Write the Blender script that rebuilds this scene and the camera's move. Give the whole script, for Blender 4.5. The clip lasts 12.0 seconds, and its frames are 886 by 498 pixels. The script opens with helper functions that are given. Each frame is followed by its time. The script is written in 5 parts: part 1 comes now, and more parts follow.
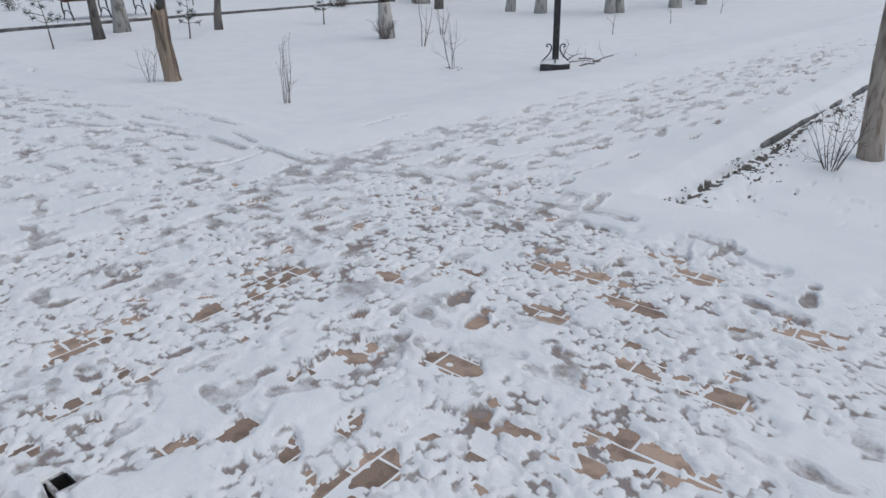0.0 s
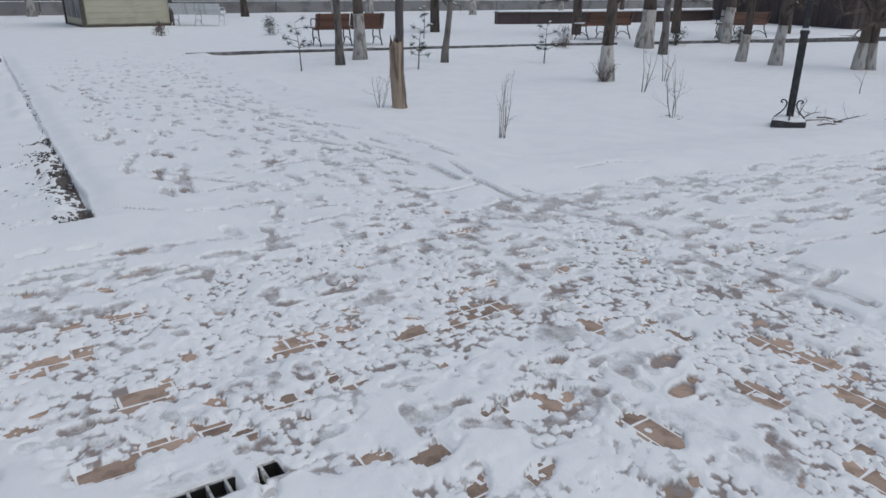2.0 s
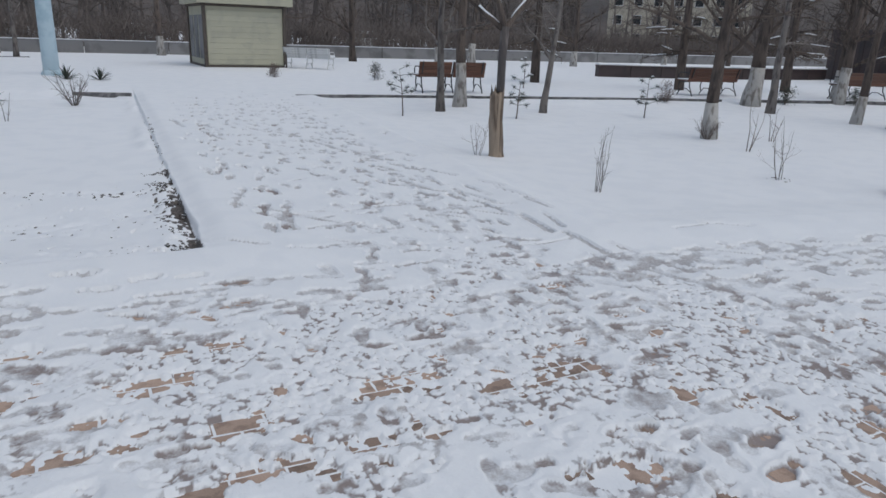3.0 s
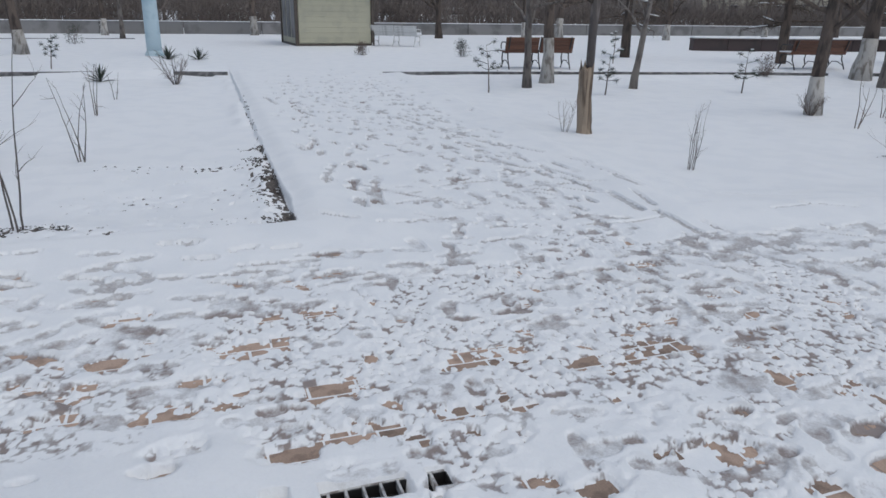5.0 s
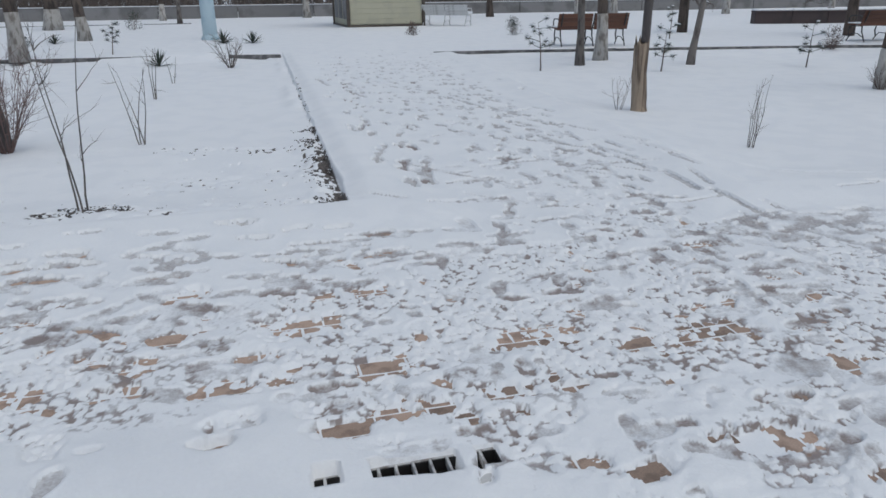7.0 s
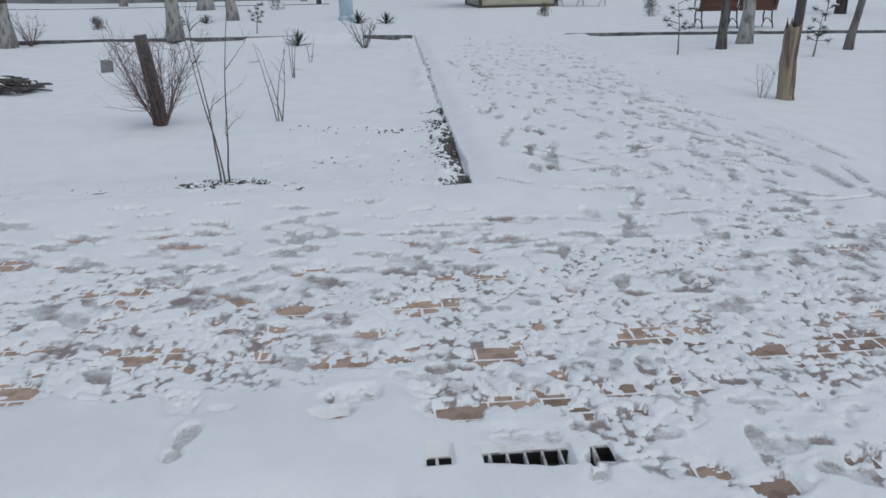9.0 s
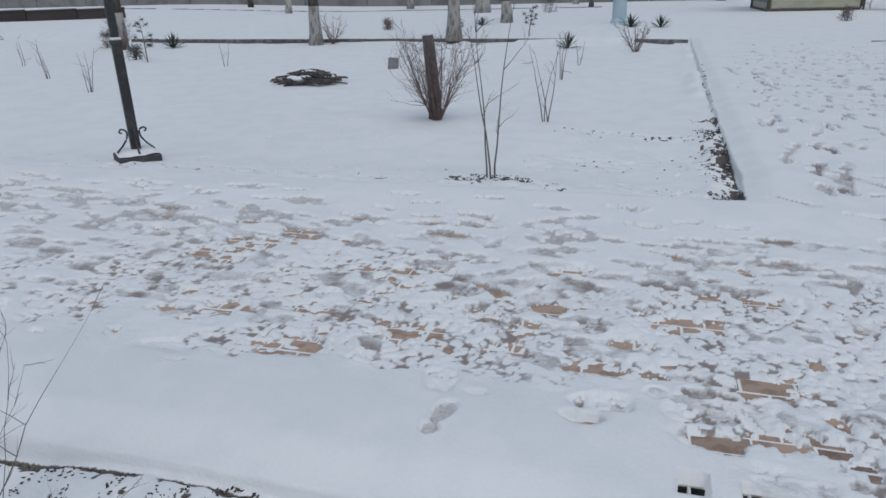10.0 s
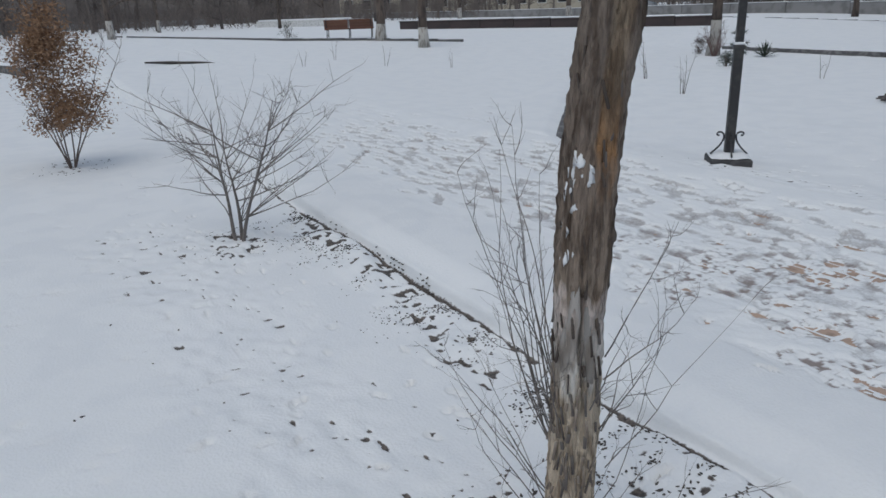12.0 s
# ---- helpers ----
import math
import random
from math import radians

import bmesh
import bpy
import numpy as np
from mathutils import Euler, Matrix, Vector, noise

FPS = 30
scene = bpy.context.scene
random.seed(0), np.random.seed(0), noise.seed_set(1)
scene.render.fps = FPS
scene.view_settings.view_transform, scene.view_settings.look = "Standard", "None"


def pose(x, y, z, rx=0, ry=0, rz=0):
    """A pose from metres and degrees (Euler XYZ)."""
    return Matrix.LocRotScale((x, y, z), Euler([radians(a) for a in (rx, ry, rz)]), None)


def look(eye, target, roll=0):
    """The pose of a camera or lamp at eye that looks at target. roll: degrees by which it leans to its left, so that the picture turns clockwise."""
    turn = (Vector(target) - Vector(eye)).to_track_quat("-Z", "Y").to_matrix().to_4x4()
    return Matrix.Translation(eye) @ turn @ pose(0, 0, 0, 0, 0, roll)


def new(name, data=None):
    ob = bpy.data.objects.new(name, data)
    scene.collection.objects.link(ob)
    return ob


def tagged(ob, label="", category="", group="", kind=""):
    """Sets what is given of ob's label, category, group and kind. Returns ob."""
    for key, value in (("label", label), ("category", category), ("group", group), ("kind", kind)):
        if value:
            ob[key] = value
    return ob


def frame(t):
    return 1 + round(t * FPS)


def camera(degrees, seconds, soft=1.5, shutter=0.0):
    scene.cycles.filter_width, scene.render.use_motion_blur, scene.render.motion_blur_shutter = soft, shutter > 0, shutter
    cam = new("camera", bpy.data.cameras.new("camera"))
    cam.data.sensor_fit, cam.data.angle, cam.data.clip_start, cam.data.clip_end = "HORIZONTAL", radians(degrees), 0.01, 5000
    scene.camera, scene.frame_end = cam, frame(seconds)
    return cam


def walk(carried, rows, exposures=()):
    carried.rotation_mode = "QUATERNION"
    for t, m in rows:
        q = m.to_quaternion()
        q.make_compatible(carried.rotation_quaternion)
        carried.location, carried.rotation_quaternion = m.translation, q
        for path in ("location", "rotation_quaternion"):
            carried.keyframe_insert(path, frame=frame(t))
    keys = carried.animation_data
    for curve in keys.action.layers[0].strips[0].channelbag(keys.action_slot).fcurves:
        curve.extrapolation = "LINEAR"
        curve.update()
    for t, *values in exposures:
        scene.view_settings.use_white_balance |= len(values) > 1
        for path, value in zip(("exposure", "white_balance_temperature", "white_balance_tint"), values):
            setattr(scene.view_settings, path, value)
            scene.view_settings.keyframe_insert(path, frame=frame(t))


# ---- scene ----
cam = camera(64.8, 12.0, soft=1.55)
PATH = [
    (0, (0.519, 0.034, 1.438), (1.927, 1.21, 0.641), -1.3),
    (0.5, (0.5, 0.045, 1.446), (1.823, 1.296, 0.62), -0.6),
    (1, (0.485, 0.05, 1.449), (1.767, 1.379, 0.681), -0.2),
    (1.5, (0.471, 0.065, 1.464), (1.689, 1.482, 0.749), 0.4),
    (2, (0.456, 0.111, 1.466), (1.497, 1.668, 0.766), 0.5),
    (2.5, (0.429, 0.127, 1.483), (1.353, 1.782, 0.846), 1.3),
    (3, (0.425, 0.123, 1.501), (1.271, 1.839, 0.916), 2.0),
    (3.5, (0.422, 0.113, 1.501), (1.235, 1.842, 0.909), 2.7),
    (5.5, (0.379, 0.111, 1.486), (0.945, 1.913, 0.828), 0.1),
    (6, (0.388, 0.109, 1.484), (0.912, 1.927, 0.837), -0.4),
    (6.5, (0.38, 0.108, 1.476), (0.86, 1.929, 0.8), -0.7),
    (8.5, (0.444, 0.16, 1.491), (0.932, 1.957, 0.762), 0.0),
    (9, (0.374, 0.13, 1.494), (0.519, 1.981, 0.749), -1.0),
    (9.5, (0.322, 0.124, 1.496), (0.173, 1.978, 0.762), -1.3),
    (10, (0.274, 0.115, 1.495), (-0.255, 1.903, 0.773), -1.8),
    (10.5, (0.224, 0.126, 1.478), (-0.658, 1.768, 0.752), -1.5),
    (11, (0.155, 0.08, 1.493), (-1.03, 1.536, 0.805), -2.6),
    (11.5, (0.02, 0.022, 1.471), (-1.403, 1.27, 0.825), -1.6),
    (12, (-0.03, -0.137, 1.481), (-1.665, 0.812, 0.829), -2.2),
]
LOOK = [(0.0, -0.21, 6220, 4), (0.6, -0.28, 6220, 4), (2.5, -0.28, 6200, 4), (5.5, -0.21, 6180, 4), (6.5, -0.25, 6170, 3), (8.5, -0.32, 6100, 2), (9.5, -0.34, 6070, 2), (12.0, -0.38, 6200, 2)]
walk(cam, [(t, look(eye, target, roll)) for t, eye, target, roll in PATH], exposures=LOOK)

# ---- world and light: a bright overcast winter sky ----
world = bpy.data.worlds.new("sky")
scene.world = world
world.use_nodes = True
wn = world.node_tree.nodes
sky = wn.new("ShaderNodeTexSky")
sky.sky_type = "NISHITA"
sky.sun_disc = False
sky.sun_elevation = radians(70)
sky.sun_rotation = radians(150)
sky.dust_density = 4.0
world.node_tree.links.new(sky.outputs[0], wn["Background"].inputs[0])
wn["Background"].inputs[1].default_value = 0.11
sun = new("sun", bpy.data.lights.new("sun", "SUN"))
sun.data.energy, sun.data.angle, sun.data.color = 0.8, radians(120), (1.0, 0.98, 0.96)
sun.rotation_euler = (radians(20), 0, radians(30))


# ---- materials ----
def mat(name, colour, rough=0.8, vary=0.15, scale=8.0, fine=60.0, bump=0.3, second=None, metal=0.0, stretch=(1, 1, 1), amount=0.5, dist=0.01):
    """A plain material with colour varied at two scales, a second colour in patches, and a fine relief."""
    m = bpy.data.materials.new(name)
    m.use_nodes = True
    n, l = m.node_tree.nodes, m.node_tree.links
    b = n["Principled BSDF"]
    b.inputs["Roughness"].default_value, b.inputs["Metallic"].default_value = rough, metal
    co, mp = n.new("ShaderNodeTexCoord"), n.new("ShaderNodeMapping")
    mp.inputs["Scale"].default_value = stretch
    l.new(co.outputs["Object"], mp.inputs[0])
    big, small = n.new("ShaderNodeTexNoise"), n.new("ShaderNodeTexNoise")
    big.inputs["Scale"].default_value, small.inputs["Scale"].default_value = scale, fine
    big.inputs["Detail"].default_value = small.inputs["Detail"].default_value = 5
    for t in (big, small):
        l.new(mp.outputs[0], t.inputs["Vector"])
    ramp = n.new("ShaderNodeMapRange")
    ramp.inputs["From Min"].default_value, ramp.inputs["From Max"].default_value = 0.62 - 0.25 * amount, 0.82 - 0.4 * amount
    l.new(big.outputs["Fac"], ramp.inputs[0])
    two = n.new("ShaderNodeMix")
    two.data_type = "RGBA"
    two.inputs["A"].default_value = (*colour, 1)
    two.inputs["B"].default_value = (*(second or [c * 0.75 for c in colour]), 1)
    l.new(ramp.outputs[0], two.inputs["Factor"])
    info = n.new("ShaderNodeObjectInfo")
    add = n.new("ShaderNodeMath")
    add.operation = "ADD"
    l.new(info.outputs["Random"], add.inputs[0])
    l.new(small.outputs["Fac"], add.inputs[1])
    tone = n.new("ShaderNodeMapRange")
    tone.inputs["From Min"].default_value, tone.inputs["From Max"].default_value = 0.3, 1.7
    tone.inputs["To Min"].default_value, tone.inputs["To Max"].default_value = 1 - vary, 1 + vary
    l.new(add.outputs[0], tone.inputs[0])
    hsv = n.new("ShaderNodeHueSaturation")
    l.new(two.outputs["Result"], hsv.inputs["Color"])
    l.new(tone.outputs[0], hsv.inputs["Value"])
    l.new(hsv.outputs[0], b.inputs["Base Color"])
    bp = n.new("ShaderNodeBump")
    bp.inputs["Strength"].default_value, bp.inputs["Distance"].default_value = bump, dist
    mixh = n.new("ShaderNodeMath")
    mixh.operation = "ADD"
    l.new(big.outputs["Fac"], mixh.inputs[0])
    l.new(small.outputs["Fac"], mixh.inputs[1])
    l.new(mixh.outputs[0], bp.inputs["Height"])
    l.new(bp.outputs[0], b.inputs["Normal"])
    return m


def snow_ground():
    """Snow that turns to thin wet slush, with the brick's colour coming through, where little of it is left; the same
    tint shades the footprints.
    """
    m = mat("snow_ground", (0.80, 0.81, 0.83), 0.65, 0.05, 3.0, 75.0, 0.6, (0.77, 0.783, 0.808), amount=0.6, dist=0.006)
    n, l = m.node_tree.nodes, m.node_tree.links
    b = n["Principled BSDF"]
    # thickness also carries the shade tint of the footprints
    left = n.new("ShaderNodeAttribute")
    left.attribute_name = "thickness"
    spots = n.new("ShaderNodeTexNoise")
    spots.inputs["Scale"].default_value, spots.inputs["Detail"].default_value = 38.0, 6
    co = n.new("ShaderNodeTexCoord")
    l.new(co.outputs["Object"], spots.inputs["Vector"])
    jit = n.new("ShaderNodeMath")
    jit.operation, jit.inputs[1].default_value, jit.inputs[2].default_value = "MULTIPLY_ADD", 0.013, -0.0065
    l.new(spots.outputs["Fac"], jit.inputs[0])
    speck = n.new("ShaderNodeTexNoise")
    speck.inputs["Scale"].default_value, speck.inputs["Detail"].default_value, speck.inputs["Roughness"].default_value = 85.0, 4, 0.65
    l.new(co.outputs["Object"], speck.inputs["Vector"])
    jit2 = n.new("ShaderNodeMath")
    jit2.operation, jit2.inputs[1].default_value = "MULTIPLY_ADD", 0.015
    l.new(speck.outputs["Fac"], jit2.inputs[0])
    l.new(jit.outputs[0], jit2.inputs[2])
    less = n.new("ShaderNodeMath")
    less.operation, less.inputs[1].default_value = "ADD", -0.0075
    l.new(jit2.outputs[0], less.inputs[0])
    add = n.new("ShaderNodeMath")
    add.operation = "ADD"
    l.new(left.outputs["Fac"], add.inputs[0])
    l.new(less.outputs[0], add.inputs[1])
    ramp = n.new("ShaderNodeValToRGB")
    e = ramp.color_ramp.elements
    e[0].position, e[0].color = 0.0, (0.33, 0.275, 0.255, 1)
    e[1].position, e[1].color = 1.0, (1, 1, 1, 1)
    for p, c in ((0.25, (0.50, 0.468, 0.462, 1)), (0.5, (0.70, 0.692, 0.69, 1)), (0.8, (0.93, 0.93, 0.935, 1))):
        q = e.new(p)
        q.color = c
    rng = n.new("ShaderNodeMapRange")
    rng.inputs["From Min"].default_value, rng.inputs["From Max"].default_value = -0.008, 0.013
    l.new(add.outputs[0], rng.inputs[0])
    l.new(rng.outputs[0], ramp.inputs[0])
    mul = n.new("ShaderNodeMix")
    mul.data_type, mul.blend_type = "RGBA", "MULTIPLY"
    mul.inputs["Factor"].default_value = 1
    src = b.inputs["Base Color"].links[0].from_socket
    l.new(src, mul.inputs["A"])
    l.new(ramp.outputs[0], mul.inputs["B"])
    # bare earth and leaf mould where the beds' snow has gone, and the near bank's shade line
    bare = n.new("ShaderNodeAttribute")
    bare.attribute_name = "earth"
    fine = n.new("ShaderNodeTexNoise")
    fine.inputs["Scale"].default_value, fine.inputs["Detail"].default_value = 55.0, 5
    l.new(co.outputs["Object"], fine.inputs["Vector"])
    soil = n.new("ShaderNodeValToRGB")
    soil.color_ramp.elements[0].position, soil.color_ramp.elements[0].color = 0.35, (0.035, 0.03, 0.028, 1)
    soil.color_ramp.elements[1].position, soil.color_ramp.elements[1].color = 0.7, (0.16, 0.135, 0.12, 1)
    l.new(fine.outputs["Fac"], soil.inputs[0])
    sharp = n.new("ShaderNodeMath")
    sharp.operation, sharp.inputs[1].default_value = "ADD", -0.5
    l.new(fine.outputs["Fac"], sharp.inputs[0])
    both = n.new("ShaderNodeMath")
    both.operation = "ADD"
    l.new(bare.outputs["Fac"], both.inputs[0])
    l.new(sharp.outputs[0], both.inputs[1])
    edge = n.new("ShaderNodeMapRange")
    edge.inputs["From Min"].default_value, edge.inputs["From Max"].default_value = 0.35, 0.6
    l.new(both.outputs[0], edge.inputs[0])
    mud = n.new("ShaderNodeMix")
    mud.data_type = "RGBA"
    l.new(edge.outputs[0], mud.inputs["Factor"])
    l.new(mul.outputs["Result"], mud.inputs["A"])
    l.new(soil.outputs[0], mud.inputs["B"])
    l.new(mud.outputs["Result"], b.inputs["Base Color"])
    return m


SNOW = snow_ground()
CAP = mat("snow_cap", (0.82, 0.83, 0.85), 0.65, 0.05, 5, 80, 0.4, (0.76, 0.775, 0.80))
BRICK = mat("tan_paver", (0.36, 0.262, 0.205), 0.75, 0.45, 14, 160, 0.35, (0.25, 0.18, 0.142), dist=0.004)
KERB = mat("dark_kerb_stone", (0.10, 0.098, 0.10), 0.85, 0.3, 9, 90, 0.5, (0.19, 0.185, 0.185))
SOIL = mat("dark_soil_and_leaves", (0.06, 0.052, 0.047), 0.9, 0.5, 15, 70, 0.6, (0.11, 0.09, 0.075))
BARK = mat("grey_brown_bark", (0.125, 0.098, 0.082), 0.92, 0.3, 9, 45, 1.0, (0.06, 0.048, 0.042), stretch=(1, 1, 0.22), dist=0.03)
BARKGREY = mat("grey_bark", (0.19, 0.17, 0.155), 0.92, 0.3, 12, 60, 1.0, (0.10, 0.085, 0.08), stretch=(1, 1, 0.3), dist=0.02)
RAWWOOD = mat("bare_split_wood", (0.33, 0.26, 0.195), 0.8, 0.35, 11, 60, 1.0, (0.13, 0.095, 0.07), stretch=(1.5, 1.5, 0.12), dist=0.02)
PALEWOOD = mat("pale_flaking_bark", (0.40, 0.345, 0.29), 0.85, 0.3, 16, 70, 1.0, (0.20, 0.16, 0.13), stretch=(1, 1, 0.25), dist=0.02)
PEELED = mat("pale_peeled_bark", (0.66, 0.62, 0.58), 0.85, 0.2, 20, 90, 0.6, (0.45, 0.39, 0.34), stretch=(1, 1, 0.25), dist=0.01)
LIME = mat("whitewashed_bark", (0.44, 0.42, 0.395), 0.9, 0.25, 10, 50, 0.8, (0.22, 0.20, 0.18), stretch=(1, 1, 0.35), dist=0.02)
TWIG = mat("bare_twig", (0.14, 0.105, 0.09), 0.85, 0.3, 20, 90, 0.3)
REDTWIG = mat("reddish_twig", (0.17, 0.115, 0.105), 0.85, 0.3, 20, 90, 0.3)
TWIGGREY = mat("grey_twig", (0.17, 0.15, 0.14), 0.85, 0.3, 20, 90, 0.3)
IRON = mat("black_painted_iron", (0.028, 0.027, 0.029), 0.5, 0.2, 15, 120, 0.15, (0.05, 0.048, 0.046))
SLAT = mat("varnished_brown_wood", (0.13, 0.058, 0.035), 0.55, 0.3, 5, 60, 0.35, (0.08, 0.038, 0.025), stretch=(0.15, 1, 1))
CREAM = mat("cream_siding", (0.47, 0.45, 0.34), 0.6, 0.06, 2, 40, 0.15, (0.42, 0.40, 0.31))
TRIM = mat("brown_trim", (0.09, 0.072, 0.06), 0.6, 0.15, 6, 60, 0.2)
PALEBLUE = mat("pale_blue_paint", (0.45, 0.56, 0.62), 0.55, 0.1, 3, 40, 0.2, (0.36, 0.48, 0.55))
GRANITE = mat("dark_brown_granite", (0.055, 0.038, 0.037), 0.5, 0.2, 2, 60, 0.15, (0.04, 0.029, 0.029))
CONCRETE = mat("weathered_grey_concrete", (0.24, 0.235, 0.235), 0.9, 0.15, 1.2, 30, 0.3, (0.17, 0.165, 0.165))
DRYLEAF = mat("dry_orange_brown_leaf", (0.40, 0.24, 0.14), 0.8, 0.4, 6, 50, 0.2, (0.24, 0.14, 0.085))
NEEDLE = mat("dark_green_needles", (0.045, 0.06, 0.045), 0.8, 0.4, 6, 50, 0.2, (0.07, 0.075, 0.055))
WOODS = mat("bare_woods", (0.15, 0.127, 0.115), 0.95, 0.35, 0.2, 2.0, 0.2, (0.10, 0.086, 0.08))
NEEDLEDRY = mat("brownish_pine_needles", (0.13, 0.105, 0.075), 0.85, 0.4, 3, 40, 0.2, (0.08, 0.075, 0.055))
SHEET = mat("dark_brown_sheet_metal", (0.06, 0.042, 0.04), 0.6, 0.2, 1.5, 30, 0.15, (0.045, 0.034, 0.034))
HILL = mat("winter_hillside", (0.105, 0.09, 0.083), 1.0, 0.3, 0.03, 0.4, 0.5, (0.07, 0.063, 0.062), dist=0.5)
RENDER = mat("pale_house_render", (0.42, 0.38, 0.31), 0.9, 0.1, 0.6, 10, 0.2)
PANE = mat("dark_window_pane", (0.03, 0.033, 0.036), 0.15, 0.1, 3, 30, 0.05)
WHITEPAINT = mat("white_painted_slats", (0.62, 0.62, 0.62), 0.6, 0.1, 8, 60, 0.2, (0.45, 0.45, 0.45))
PLINTH = mat("dark_grey_cast_stone", (0.05, 0.049, 0.051), 0.8, 0.2, 9, 90, 0.4, (0.08, 0.078, 0.08))
DEADWOOD = mat("dark_grey_dead_wood", (0.075, 0.066, 0.064), 0.9, 0.35, 12, 60, 0.8, (0.13, 0.115, 0.11), stretch=(1, 1, 0.3))
CARPAINT = mat("silver_car_paint", (0.34, 0.35, 0.37), 0.35, 0.05, 3, 40, 0.03, metal=0.3)


# ---- building blocks ----
def mesh_of(bm, name, material):
    me = bpy.data.meshes.new(name)
    bm.normal_update()
    bm.to_mesh(me)
    bm.free()
    for p in me.polygons:
        p.use_smooth = False
    me.materials.append(material)
    return me


def part(name, bm, material, parent=None, label="", smooth=False):
    """One bmesh as one object, under a thing or a part."""
    ob = new(name, mesh_of(bm, name, material))
    if smooth:
        ob.data.polygons.foreach_set("use_smooth", [True] * len(ob.data.polygons))
    if parent:
        ob.parent = parent
    if label:
        ob["label"] = label
    return ob


def thing(name, m, label, category, group="", kind=""):
    ob = new(name)
    ob.matrix_basis = m
    ob.empty_display_size = 0.1
    return tagged(ob, label, category, group, kind)


def box(bm, x0, x1, y0, y1, z0, z1, bevel=0.0, turn=None):
    """A box, bevelled if wished, into bm."""
    made = bmesh.ops.create_cube(bm, size=1)["verts"]
    for v in made:
        v.co = Vector(((x0 + x1) / 2 + v.co.x * (x1 - x0), (y0 + y1) / 2 + v.co.y * (y1 - y0), (z0 + z1) / 2 + v.co.z * (z1 - z0)))
    if bevel:
        edges = list({e for v in made for e in v.link_edges})
        made = list({v for f in bmesh.ops.bevel(bm, geom=edges, offset=bevel, segments=1, affect="EDGES")["faces"] for v in f.verts})
    if turn:
        bmesh.ops.transform(bm, matrix=turn, verts=made)
    return made


def tube(bm, pts, radii, sides=6, rough=0.0, rng=None, close=True):
    """A tapered tube along points; rough pushes its surface in and out."""
    rings = []
    pts = [Vector(p) for p in pts]
    for i, p in enumerate(pts):
        d = (pts[min(i + 1, len(pts) - 1)] - pts[max(i - 1, 0)]).normalized()
        a = d.cross(Vector((0, 0, 1)) if abs(d.z) < 0.9 else Vector((1, 0, 0))).normalized()
        b = d.cross(a)
        ring = []
        for k in range(sides):
            ang = 2 * math.pi * k / sides
            r = radii[i]
            if rough:
                r *= 1 + rough * (noise.noise(Vector((math.cos(ang) * 2.1, math.sin(ang) * 2.1, p.z * 2.2 + p.x))) + 0.5 * noise.noise(Vector((math.cos(ang) * 6, math.sin(ang) * 6, p.z * 5))))
            ring.append(bm.verts.new(p + (a * math.cos(ang) + b * math.sin(ang)) * r))
        rings.append(ring)
    for r0, r1 in zip(rings, rings[1:]):
        for k in range(sides):
            bm.faces.new((r0[k], r0[(k + 1) % sides], r1[(k + 1) % sides], r1[k]))
    if close and sides > 2:
        bm.faces.new(rings[-1])
        bm.faces.new(rings[0][::-1])


def wander(rng, start, way, length, steps, bend=0.15, lift=0.0):
    """Points of a branch that strays as it grows."""
    p, d, out = Vector(start), Vector(way).normalized(), [Vector(start)]
    for _ in range(steps):
        d = (d + Vector((rng.gauss(0, bend), rng.gauss(0, bend), rng.gauss(0, bend) + lift))).normalized()
        p = p + d * (length / steps)
        out.append(p.copy())
    return out


# ---- the ground: one sheet of snow over path, beds and distance ----
def smooth(a, b, x):
    t = np.clip((x - a) / (b - a), 0, 1)
    return t * t * (3 - 2 * t)


LATTICE = np.random.RandomState(7).rand(256, 256)


def value_noise(x, y, size, shift=0.0):
    """Smooth noise between 0 and 1, with lumps of about that size."""
    u, v = x / size + 37.3 + shift, y / size + 91.7 + shift * 1.7
    i, j = np.floor(u).astype(int), np.floor(v).astype(int)
    a, b = u - i, v - j
    a, b = a * a * (3 - 2 * a), b * b * (3 - 2 * b)
    p = LATTICE
    i0, i1, j0, j1 = i % 256, (i + 1) % 256, j % 256, (j + 1) % 256
    return (p[i0, j0] * (1 - a) + p[i1, j0] * a) * (1 - b) + (p[i0, j1] * (1 - a) + p[i1, j1] * a) * b


def path_depth(x, y):
    """Metres inside the paved paths (negative: in the beds)."""
    near = np.where(x < 2.4, np.where(x < 0.35, 1.78, -60.0), np.where(x < 4.36, -60.0, 1.655 - 0.055 * (x - 4.36)))
    near_d = y - near
    # the corner by the camera: the open paving between the two near beds
    open_x = np.minimum(x - 0.35, 4.36 - x)
    near_d = np.where((x >= 0.35) & (x <= 4.36), np.maximum(np.maximum(y - 1.78 + 0.031 * (x - 0.35), 0) + np.minimum(open_x, 0.5) * (y > 1.78 - 0.031 * (x - 0.35)), open_x), near_d)
    far_right = 4.65 - 0.17 * (x - 4.08) - y
    far_left = np.maximum(5.02 - y, np.where(y > 5.0, (-6.3 - (y - 5.02) * 1.08 - x) * 0.68, 5.02 - y))
    lane = np.minimum(x - 1.10 - 0.012 * (y - 5), 4.08 + 0.085 * (y - 4.65) - x)
    beyond = y - (17.9 - 0.1 * np.clip(x, -20, 1) - 0.2 * np.clip(x - 1, 0, 19))
    far = np.where(x < 2.6, far_left, far_right)
    far = np.maximum(far, lane)
    return np.maximum(np.minimum(near_d, far), beyond)


def rise(x, y):
    """The land climbs a little towards the far end of the park."""
    return 0.4 * smooth(13, 30, -x) + 0.004 * np.maximum(y - 45, 0) + 0.004 * np.maximum(np.abs(x) - 60, 0)


